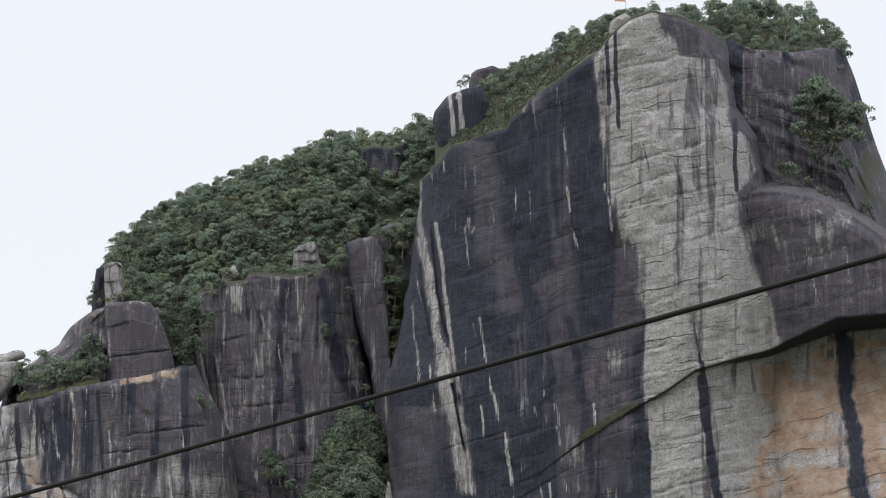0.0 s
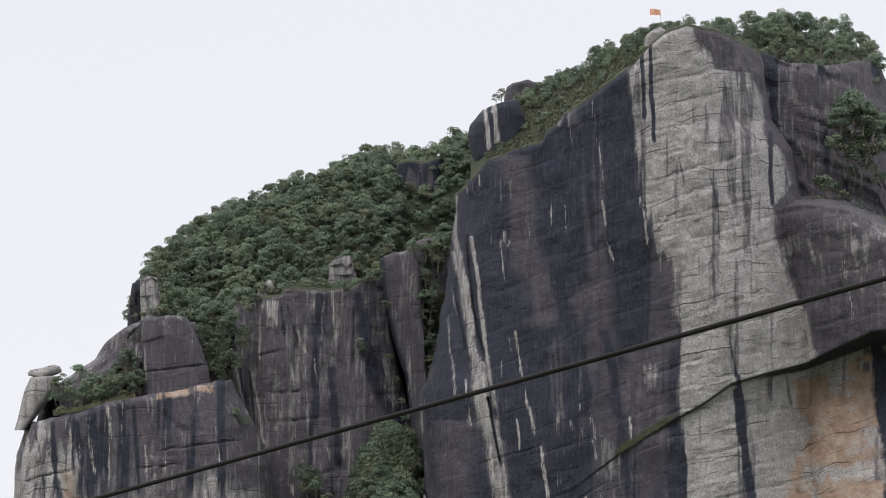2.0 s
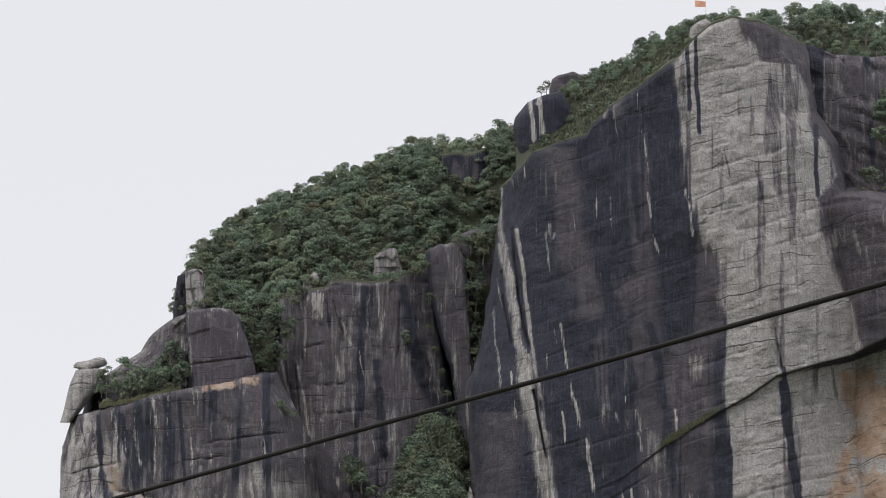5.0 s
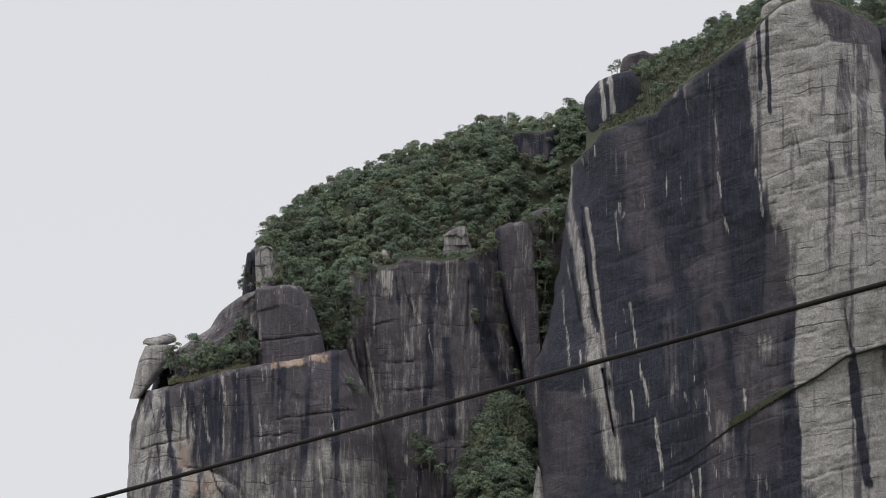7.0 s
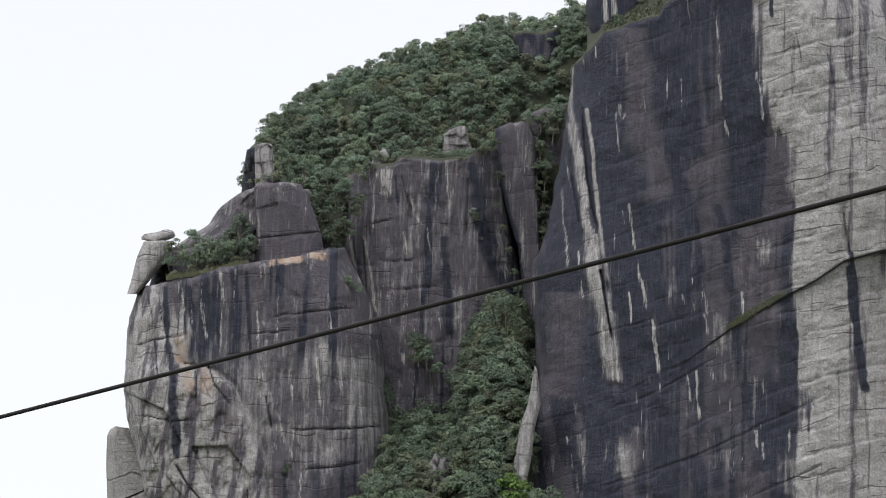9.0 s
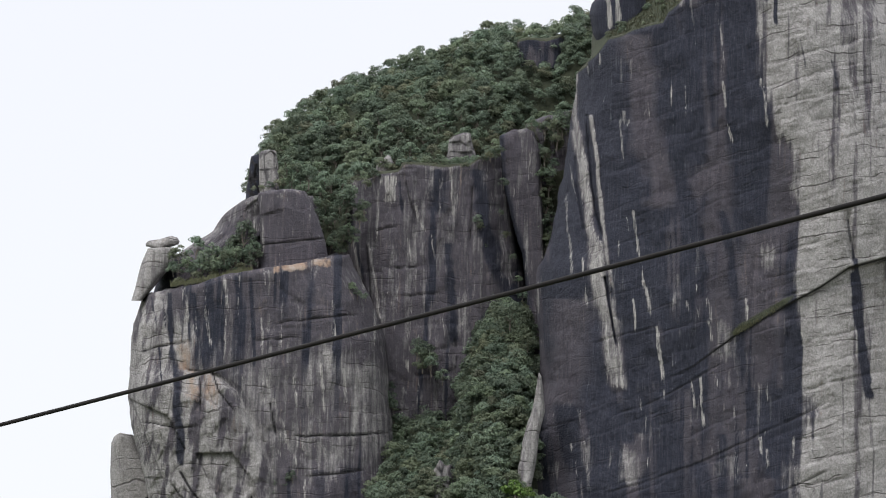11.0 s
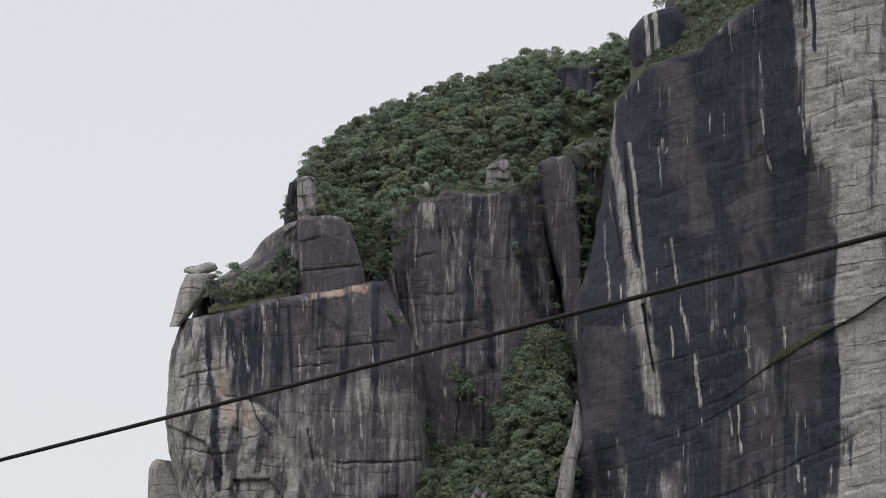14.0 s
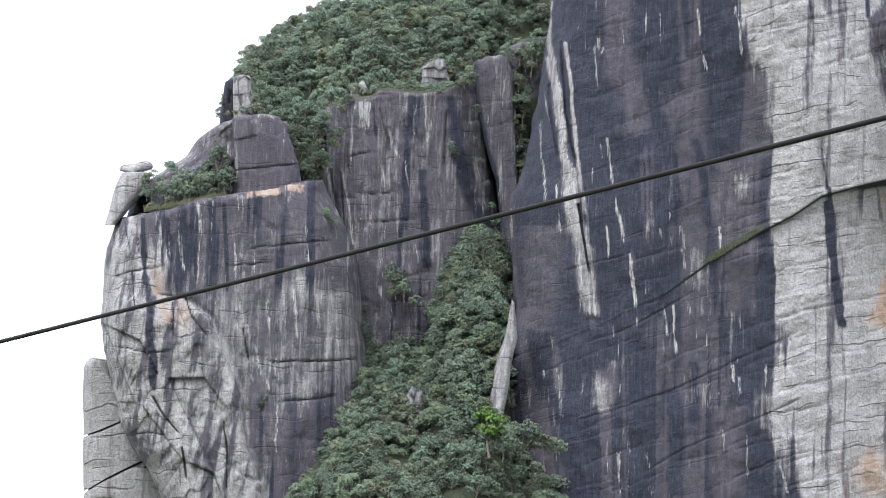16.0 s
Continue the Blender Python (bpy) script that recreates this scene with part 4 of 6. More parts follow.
# dark along the left outline paints the column's shadowed side into its colour
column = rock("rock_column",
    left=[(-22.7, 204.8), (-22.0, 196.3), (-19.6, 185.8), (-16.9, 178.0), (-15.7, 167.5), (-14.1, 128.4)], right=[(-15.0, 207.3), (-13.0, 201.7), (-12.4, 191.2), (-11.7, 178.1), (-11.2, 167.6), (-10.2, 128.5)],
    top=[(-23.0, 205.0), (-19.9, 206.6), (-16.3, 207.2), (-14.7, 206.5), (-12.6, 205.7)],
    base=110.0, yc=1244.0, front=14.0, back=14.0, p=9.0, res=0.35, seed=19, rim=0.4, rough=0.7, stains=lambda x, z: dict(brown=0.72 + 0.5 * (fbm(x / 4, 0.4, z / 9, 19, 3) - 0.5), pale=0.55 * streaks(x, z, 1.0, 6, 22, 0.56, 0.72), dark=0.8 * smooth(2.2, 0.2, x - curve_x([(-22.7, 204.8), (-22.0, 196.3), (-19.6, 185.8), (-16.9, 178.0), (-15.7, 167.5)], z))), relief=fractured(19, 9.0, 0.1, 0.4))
tagged(column, "tall brown granite column with pale flecks in the gully", "cliff", kind="structure")

upper_ledge = rock("rock_ledge", left=[(-16.7, 209.6), (-15.7, 193.8), (-14.0, 176.7)], right=[(-3.7, 212.5), (-2.4, 180.9), (-2.3, 177.0)],
    top=[(-16.8, 207.5), (-14.1, 209.1), (-11.5, 210.2), (-8.9, 210.0), (-3.7, 212.5)], base=150.0, yc=1252.0, front=14.0, back=10.0, p=2.6, res=0.5, seed=23, rim=0.8,
    stains=lambda x, z: dict(brown=0.7 + 0 * x, turf=smooth(0.40, 0.56, fbm(x / 3, 0.1, z / 5, 88, 3))), relief=fractured(23, 5.0))
tagged(upper_ledge, "mossy brown rock ledge above the gully", "cliff", kind="structure")

back_wall = rock("back_wall", left=[(-74.3, 192.5), (-70.1, 184.7), (-68.5, 174.2), (-66.3, 101.3)], right=[(3.4, 212.7), (5.8, 103.0)],
    top=[(-74.2, 190.5), (-66.4, 192.7), (-58.7, 194.1), (-50.9, 197.6), (-40.6, 199.8), (-32.8, 201.3), (-25.1, 205.5), (-17.3, 208.3), (-9.5, 209.8), (3.4, 212.7)], base=80.0, yc=1300.0, front=36.0, back=20.0, p=4.0, res=0.7, seed=25, rim=1.0, flute=3.0,
    stains=lambda x, z: dict(brown=0.8 + 0 * x, dark=smooth(0.42, 0.58, fbm(x / 4, 0.1, z / 30, 86, 4)), turf=smooth(0.5, 0.62, fbm(x / 6, 0.1, z / 7, 87, 3))), cap_turf=1.0)
tagged(back_wall, "dark shaded rock wall at the back of the gully", "cliff", kind="structure")

# ---- blocks and boulders ----
block = rock("rock_block",
    left=[(-78.1, 191.1), (-77.7, 184.5), (-77.1, 174.2)], right=[(-67.2, 191.8), (-64.3, 186.1), (-62.4, 180.9), (-61.5, 176.7)], top=[(-78.4, 190.8), (-75.5, 191.7), (-70.3, 192.0), (-67.2, 191.6), (-61.9, 190.4)],
    base=[(-78.8, 172.4), (-69.8, 173.5), (-60.1, 175.5)], yc=1220.0, front=20.0, back=14.0, p=8.0, res=0.3, seed=27, rim=0.35, rough=0.5,
    stains=lambda x, z: dict(brown=0.85 + 0.2 * (fbm(x / 5, 0.1, z / 8, 28, 3) - 0.5), pale=np.maximum(np.maximum(0.6 * streaks(x, z, 1.0, 9, 29, 0.60, 0.75), 0.5 * smooth(187.5, 191.0, z) * smooth(0.42, 0.6, fbm(x / 1.4, 0.3, z / 1.4, 30, 3))), 0.7 * run(x, z, [(-77.3, 190.6), (-76.3, 175.3)], 1.0, 3, 0.6, True)),
                             crack=np.exp(-((z - curve_z([(-77.7, 179.0), (-61.7, 180.9)], x)) / 0.16) ** 2)),
    relief=lambda x, z: 0.5 * np.exp(-((z - curve_z([(-77.7, 179.0), (-61.7, 180.9)], x)) / 0.2) ** 2) + 0.9 * facets(x, z, 6.0, 27, 0.2, 1.2)[0])
tagged(block, "squared granite block with a horizontal crack resting on the cliff", "rock")

# the dome's left end is coloured black for the bushes' shadow there
dome = rock("rock_dome",
    left=[(-87.3, 184.0), (-88.3, 181.9), (-94.2, 179.4), (-99.8, 175.1), (-101.8, 166.6)], right=[(-65.8, 191.8), (-64.0, 187.2), (-62.5, 173.4)], top=[(-97.9, 176.4), (-94.7, 179.1), (-92.1, 181.0), (-87.6, 183.0), (-85.8, 186.2), (-82.6, 188.6), (-79.7, 190.3), (-76.8, 191.2), (-66.0, 190.6)],
    base=[(-85.2, 166.6)][0][1], yc=1232.0, front=27.0, back=14.0, p=2.4, res=0.4, seed=31, rim=0.8, rough=0.6,
    stains=lambda x, z: dict(dark=smooth(0.8, -0.8, x - [(-96.5, 172.2)][0][0]), brown=0.55 + 0.35 * smooth(0.35, 0.6, fbm(x / 4, 0.1, z / 6, 32, 3)), crack=beds(x, z, 3.5, 0.9, 33, 0.2, 0.6)[0], pale=0.5 * smooth(0.52, 0.66, fbm(x / 1.6, 0.3, z / 1.6, 34, 3))),
    relief=lambda x, z: 1.6 * facets(x, z - 0.6 * x, 5.0, 33, 0.3, 0.8)[0] - 0.8 * beds(x, z, 3.5, 0.9, 33, 0.3, 0.4)[1])
tagged(dome, "low rounded grey granite dome on the cliff edge", "rock")

crag = rock("rock_crag", left=[(-79.9, 199.7), (-80.3, 196.3), (-80.9, 190.8)], right=[(-77.6, 200.3), (-77.0, 190.8)], top=[(-81.2, 198.6), (-79.6, 199.7), (-78.5, 200.2), (-77.0, 199.8)],
    base=189.4, yc=1231.0, front=7.0, back=7.0, p=4.5, res=0.25, seed=35, rim=0.3, rough=0.5, stains=lambda x, z: dict(dark=0.75 + 0 * x, crack=facets(x, z, 1.8, 35, 0.2, 1.8)[1]),
    relief=lambda x, z: 1.2 * facets(x, z, 1.8, 35, 0.2, 1.8)[0])
tagged(crag, "dark split crag at the wood's edge", "rock")
crag = rock("rock_crag", left=[(-78.2, 200.5), (-78.0, 195.0), (-77.8, 190.8)], right=[(-74.2, 201.2), (-73.6, 197.8), (-73.2, 190.9)], top=[(-78.6, 200.0), (-77.4, 200.9), (-75.8, 201.3), (-74.4, 201.0), (-73.4, 200.0)],
    base=189.5, yc=1228.0, front=7.0, back=7.0, p=5.5, res=0.25, seed=36, rim=0.25, rough=0.35, stains=lambda x, z: dict(brown=0.25 + 0.4 * smooth(0.4, 0.6, fbm(x / 2, 0.1, z / 3, 36, 3)), crack=0.6 * facets(x, z, 2.6, 36, 0.1, 1.4)[1]),
    relief=lambda x, z: 0.9 * facets(x, z, 2.6, 36, 0.1, 1.4)[0])
tagged(crag, "pale squared crag at the wood's edge", "rock")
outcrop = rock("rock_outcrop", left=[(-19.4, 228.6), (-18.6, 222.0)], right=[(-8.4, 229.6), (-8.0, 222.0)], top=[(-19.6, 227.6), (-16.5, 228.6), (-12.5, 228.3), (-9.0, 229.4), (-8.2, 229.0)],
    base=221.5, yc=1284.0, front=9.0, back=8.0, p=3.5, res=0.35, seed=38, rim=0.4, rough=0.6, stains=lambda x, z: dict(brown=0.85 + 0 * x, dark=streaks(x, z, 2.5, 12, 38, 0.42, 0.56), pale=0.4 * streaks(x, z, 0.9, 5, 39, 0.6, 0.75)), cap_turf=0.9)
tagged(outcrop, "dark rock outcrop among the trees on the hill", "rock")

head = rock("perched_boulder", left=[(-103.2, 177.6), (-104.4, 174.7), (-105.6, 169.7), (-106.6, 165.7)], right=[(-97.0, 178.3), (-96.9, 174.9), (-98.4, 172.7), (-101.4, 169.0), (-103.9, 165.8)],
    top=[(-107.6, 176.7), (-104.3, 177.5), (-102.5, 177.9), (-98.8, 178.2), (-96.7, 178.0)], base=[(-105.3, 165.6)][0][1], yc=1213.0, front=9.0, back=9.0, p=3.2, res=0.25, seed=37, rim=0.4, rough=0.22,
    stains=lambda x, z: dict(brown=0.05 + 0.25 * smooth(0.4, 0.6, fbm(x / 3, 0.2, z / 5, 38, 3)), crack=0.6 * beds(x, z, 3.6, 0.5, 38, 0.15, 0.55)[0]))
tagged(head, "pale wedge-shaped boulder leaning out over the cliff edge", "rock")
capstone = rock("capstone_boulder", left=[(-102.8, 180.4), (-103.9, 179.3), (-103.5, 178.5), (-102.2, 177.9)], right=[(-96.8, 181.0), (-95.5, 179.9), (-96.1, 178.8), (-98.6, 178.0)], top=[(-103.8, 178.6), (-103.0, 179.6), (-100.5, 180.0), (-97.6, 180.8), (-96.3, 180.4), (-95.6, 179.2)],
    base=[(-104.4, 177.7), (-99.9, 177.9), (-95.3, 178.3)], yc=1212.0, front=6.0, back=6.0, p=2.0, res=0.18, seed=39, rim=0.9, rough=0.3)
tagged(capstone, "flat grey capstone lying on the perched boulder", "rock")


def small_boulder(left, right, top, base, yc, deep, seed, label, brown=0.42):
    ob = rock("boulder", left=left, right=right, top=top, base=base, yc=yc, front=deep, back=deep, p=4.0, res=0.25, seed=seed, rim=0.35, rough=0.4, relief=lambda x, z: 0.8 * facets(x, z, 2.4, seed, 0.1, 1.0)[0],
              stains=lambda x, z: dict(brown=brown + 0 * x, crack=0.7 * beds(x, z, 3.0, 0.1, seed, 0.15, 0.5)[0]))
    return tagged(ob, label, "rock", group="boulders on the cliff top")


small_boulder([(-34.2, 205.0), (-34.6, 202.1)], [(-29.5, 206.1), (-28.7, 202.5)], [(-34.8, 203.7), (-33.2, 205.3), (-31.0, 206.1), (-29.3, 205.9), (-28.4, 204.1)], [(-32.8, 201.7)][0][1], 1236, 5, 41, "pale squared boulder at the wood's edge")
small_boulder([(-34.4, 202.1), (-35.3, 197.0)], [(-28.4, 202.5), (-27.0, 197.2)], [(-35.4, 201.3), (-33.9, 202.1), (-28.7, 202.6), (-27.1, 201.7)], [(-32.7, 197.9)][0][1], 1236, 4, 42, "grey boulder under a larger pale one", 0.5)
small_boulder([(-48.4, 200.4), (-50.7, 198.5), (-50.9, 196.7)], [(-47.8, 200.5), (-46.8, 198.6), (-46.7, 196.8)], [(-51.2, 198.3), (-48.7, 200.4), (-46.8, 199.7)], [(-48.3, 196.8)][0][1], 1234, 3.5, 43, "pointed pale boulder on the cliff top")
small_boulder([(-25.9, 213.6), (-26.3, 211.8)], [(-24.5, 213.7), (-23.9, 211.6)], [(-26.3, 213.1), (-25.3, 213.9), (-24.0, 213.2)], [(-25.2, 211.3)][0][1], 1262, 2.5, 44, "small round boulder among the trees")
small_boulder([(-28.7, 205.6), (-29.1, 200.1), (-29.0, 197.4)], [(-23.7, 202.8), (-23.4, 198.9), (-23.3, 196.2)], [(-29.4, 201.4), (-27.6, 203.0), (-26.0, 202.5), (-23.5, 203.1)], [(-27.4, 195.5)][0][1], 1250, 6, 45, "dark boulder beside the gully", 0.8)
small_boulder([(40.2, 259.9), (38.9, 257.6), (38.6, 255.4)], [(43.6, 259.7), (43.9, 257.9), (43.6, 255.4)], [(38.6, 257.6), (40.5, 259.2), (42.3, 259.9), (43.9, 258.9)], [(40.2, 255.4)][0][1], 1182, 5, 46, "pale boulder perched on the buttress top", 0.0)
small_boulder([(6.8, 246.5), (6.0, 243.1), (5.8, 239.8)], [(13.9, 247.7), (15.2, 243.1)], [(5.8, 245.0), (8.0, 246.6), (11.5, 247.5), (14.2, 246.3)], [(8.6, 239.1)][0][1], 1262, 6, 47, "grey-brown boulder in the summit scrub", 0.8)

tooth = rock("rock_tooth", left=[(1.0, 240.4), (-1.8, 237.5), (-2.4, 234.4), (-1.6, 229.7), (0.1, 226.4), (0.5, 223.1)], right=[(8.9, 243.1), (10.7, 239.1), (11.5, 231.1), (11.8, 223.1)],
    top=[(-2.6, 237.0), (0.1, 239.9), (4.1, 241.5), (8.4, 242.8), (10.7, 242.0)], base=[(2.1, 221.8)][0][1], yc=1231.0, front=22.0, back=14.0, p=4.0, res=0.3, seed=49, rim=0.8, rough=0.5,
    stains=lambda x, z: dict(dark=0.95 + 0 * x, pale=np.maximum(run(x, z, [(1.7, 241.1), (2.4, 230.4)], 1.5, 1), run(x, z, [(3.5, 241.8), (4.4, 231.7)], 1.6, 2))))
tagged(tooth, "black-stained rock tooth with two pale streaks", "rock")

# ---- pinnacle of stacked blocks ----
pinnacle = tagged(new("rock_pinnacle"), "free-standing grey pinnacle of cracked stacked blocks", "rock")
PIN_LEFT = [(-109.4, 134.5), (-110.2, 132.7), (-110.3, 126.2), (-109.7, 118.4), (-109.8, 113.2), (-109.2, 103.9), (-106.6, 102.4)] + [(-106.1, 87.4)]
PIN_RIGHT = [(-105.4, 134.6), (-100.1, 127.7), (-97.3, 121.0), (-94.9, 114.8), (-93.1, 111.0)] + [(-88.5, 109.8), (-86.7, 102.1), (-85.2, 87.9)]
PIN_JOINTS = [[(-110.5, 133.7), (-108.1, 134.8), (-105.4, 134.5), (-93.2, 134.4)], [(-109.9, 116.8), (-105.6, 118.5), (-100.8, 120.7), (-92.8, 122.0)], [(-109.5, 103.9), (-103.9, 107.5), (-96.8, 111.2), (-87.4, 114.4)]]


def pinnacle_block(joint, below, seed):
    return rock("block", left=PIN_LEFT, right=PIN_RIGHT, top=joint, base=below, yc=1246.0, front=12.0, back=12.0, p=2.8, res=0.3, seed=seed, rim=0.5, rough=0.35,
                stains=lambda x, z: dict(crack=0.8 * beds(x, z, 4.0, 0.3, seed, 0.14, 0.6)[0], brown=0.35 * streaks(x, z, 2, 12, seed, 0.5, 0.65)), parent=pinnacle)


# inset filler core, coloured black as shade in the gaps between blocks
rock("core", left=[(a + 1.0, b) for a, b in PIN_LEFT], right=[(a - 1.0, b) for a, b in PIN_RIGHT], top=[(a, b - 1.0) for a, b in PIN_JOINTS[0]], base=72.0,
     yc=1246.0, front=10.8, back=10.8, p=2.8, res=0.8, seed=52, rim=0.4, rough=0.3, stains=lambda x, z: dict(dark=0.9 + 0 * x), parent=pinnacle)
pinnacle_block(PIN_JOINTS[0], [(a, b + 0.05) for a, b in PIN_JOINTS[1]], 53)
pinnacle_block([(a, b - 0.35) for a, b in PIN_JOINTS[1]], [(a, b + 0.05) for a, b in PIN_JOINTS[2]], 54)
pinnacle_block([(a, b - 0.4) for a, b in PIN_JOINTS[2]], 72.0, 55)

# pale flake at the foot of the buttress's left edge
flake = rock("rock_flake", left=[(-12.6, 150.6), (-14.4, 141.4), (-15.8, 135.5), (-17.0, 128.3), (-16.9, 115.4)], right=[(-12.1, 150.6), (-11.1, 141.5), (-12.2, 136.2), (-12.6, 131.0), (-14.0, 123.2), (-14.1, 115.4)],
    top=[(-14.4, 141.4), (-12.6, 150.6), (-11.8, 149.3)], base=[(-16.5, 120.6)][0][1], yc=1170.0, front=7.0, back=6.0, p=3.2, res=0.3, seed=57, rough=0.35, rim=0.3,
    stains=lambda x, z: dict(brown=0.05 + 0.4 * streaks(x, z, 1.5, 8, 58, 0.45, 0.6)))
tagged(flake, "pale sharp granite flake against the dark wall", "rock")

gully_rock = rock("rock_outcrop", left=[(-36.4, 130.2), (-36.8, 121.0)], right=[(-30.6, 129.0), (-29.6, 121.0)], top=[(-36.8, 126.5), (-35.0, 130.0), (-33.4, 128.6), (-31.4, 129.4), (-29.8, 126.0)],
    base=117.0, yc=1188.0, front=9.0, back=8.0, p=2.6, res=0.3, seed=62, rim=0.4, rough=0.6, stains=lambda x, z: dict(brown=0.35 + 0.5 * streaks(x, z, 1.6, 8, 62, 0.45, 0.6), crack=0.7 * facets(x, z, 2.4, 62, 0.1, 2.0)[1]),
    relief=lambda x, z: 1.2 * facets(x, z, 2.4, 62, 0.1, 2.0)[0])
tagged(gully_rock, "bare grey rock showing between the gully trees", "rock")

# ---- wooded slopes ----
def slope(name, x0, x1, y0, y1, foot, crest, crest_y, label, step=1.5, lumps=1.5, seed=0, fall=60.0):
    """Ground that climbs from a foot line at y0 to a crest line at crest_y, and falls away behind."""
    def height(x, y):
        t = (y - y0) / (crest_y - y0)
        zf, zc = curve_z(foot, x), curve_z(crest, x)
        up = zf + (zc - zf) * np.sin(np.clip(t, 0, 1) * math.pi / 2) ** 0.9
        return up - fall * np.clip(t - 1, 0, 9) ** 2 + lumps * (fbm(x / 9, y / 9, 0.3, seed, 3) - 0.5)
    xs, ys = np.arange(x0, x1 + step, step), np.arange(y0, y1 + step, step)
    x, y = np.meshgrid(xs, ys)
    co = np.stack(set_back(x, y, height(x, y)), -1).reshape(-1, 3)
    ob = mesh_object(name, co, grid_faces(*x.shape), TURF)
    tagged(ob, label, "hillside", kind="structure")
    return height


HILL_CREST = [(-82.4, 184.7), (-79.8, 190.0), (-76.7, 199.2), (-71.6, 205.8), (-64.4, 211.1), (-56.6, 215.4), (-50.1, 217.8), (-44.9, 220.7), (-37.1, 223.4), (-31.9, 226.0), (-24.1, 228.4), (-17.5, 228.1), (-11.0, 229.5), (-5.8, 231.7), (-0.5, 232.4), (15.2, 234.4)]
HILL_FOOT = [(-82.3, 178.1), (-77.8, 180.8), (-68.1, 183.4), (-60.2, 178.1), (-56.4, 188.7), (-50.0, 193.9), (-37.0, 195.9), (-29.2, 196.6), (-21.3, 193.9), (-17.4, 183.4), (-10.9, 172.9), (-3.1, 167.7), (15.0, 165.0)]
hill = slope("wooded_hill", HILL_CREST[0][0], HILL_CREST[-1][0], 1238, 1330, HILL_FOOT, [(a, b - 1.3 * (-52 < a < -4)) for a, b in HILL_CREST], 1295, "scrub-covered hill above the cliffs", seed=61)
TOP_CREST = [(-1.8, 229.7), (2.1, 236.4), (8.7, 243.1), (15.2, 245.1), (17.8, 246.9), (23.1, 248.7), (28.3, 252.8), (36.2, 255.7), (41.5, 257.3), (48.1, 259.2), (54.6, 258.9), (62.5, 256.5)]
TOP_FOOT = [(-1.8, 223.1), (2.1, 227.1), (8.6, 229.5), (14.7, 231.3), (16.0, 234.0), (20.7, 237.5), (26.3, 241.8), (29.6, 244.4), (35.5, 249.0), (39.5, 253.8), (43.1, 256.5), (48.3, 257.9), (54.6, 257.3), (62.7, 253.8)]
summit = slope("summit_scrub", TOP_CREST[0][0], TOP_CREST[-1][0], 1196, 1330, TOP_FOOT, TOP_CREST, 1262, "grassy scrub slope on the summit", seed=63, lumps=1.0)
KNOLL_CREST = [(48.1, 256.5), (54.6, 258.1), (66.5, 258.7), (80.9, 258.7), (87.4, 255.4), (92.6, 250.9)]
KNOLL_FOOT = [(48.0, 251.1), (54.6, 252.5), (62.7, 251.9), (71.6, 247.7), (80.8, 246.9), (92.6, 246.9)]
knoll = slope("summit_knoll", KNOLL_CREST[0][0], KNOLL_CREST[-1][0], 1222, 1330, KNOLL_FOOT, KNOLL_CREST, 1270, "scrub-covered knoll on the mountain top", seed=64, lumps=1.0)
GULLY_CREST = [(-67.6, 101.2), (-58.9, 114.4), (-51.5, 124.9), (-46.6, 135.4), (-38.9, 137.6), (-33.0, 134.4), (-29.4, 146.3), (-26.5, 160.0), (-21.4, 163.2), (-15.7, 162.8), (-12.6, 141.4), (-10.8, 124.6), (-4.8, 115.6), (3.2, 105.5)]
GULLY_FOOT = [(-71.0, 88.3), (-55.7, 93.8), (-45.5, 95.3), (-24.9, 95.8), (0.8, 97.1), (13.7, 91.6)]
gully = slope("gully_slope", GULLY_FOOT[0][0], GULLY_FOOT[-1][0], 1140, 1280, GULLY_FOOT, GULLY_CREST, 1240, "steep bushy gully floor between the cliffs", seed=65, lumps=3.0, fall=10)

# the valley floor, rising to the foot of the cliffs
gx = np.concatenate([np.linspace(-4000, -400, 14), np.linspace(-350, 350, 36), np.linspace(400, 4000, 14)])
gy = np.concatenate([np.linspace(-3000, -100, 10), np.linspace(0, 1500, 61), np.linspace(1600, 4500, 12)])
GX, GY = np.meshgrid(gx, gy)
rise = 88 * smooth(560, 1190, GY) * (0.25 + 0.75 * np.exp(-(GX / 420) ** 2)) * (1 - smooth(1350, 2200, GY))
GZ = rise + 3.0 * (fbm(GX / 60, GY / 60, 0.1, 71, 3) - 0.5) * smooth(60, 300, np.hypot(GX, GY))
ground = mesh_object("ground", np.stack([GX, GY, GZ], -1).reshape(-1, 3), grid_faces(*GX.shape), FIELD)
tagged(ground, "scrubby valley floor rising to the cliff foot", "ground", kind="structure")

# ---- trees ----
def limb(bm, a, b, r0, r1, sides=5):
    d = (b - a).normalized()
    u = d.orthogonal().normalized()
    w = d.cross(u)
    rings = []
    for c, r in ((a, r0), (b, r1)):
        rings.append([bm.verts.new(c + r * (math.cos(k * 2 * math.pi / sides) * u + math.sin(k * 2 * math.pi / sides) * w)) for k in range(sides)])
    for k in range(sides):
        bm.faces.new((rings[0][k], rings[0][(k + 1) % sides], rings[1][(k + 1) % sides], rings[1][k]))


NORMALS = {}


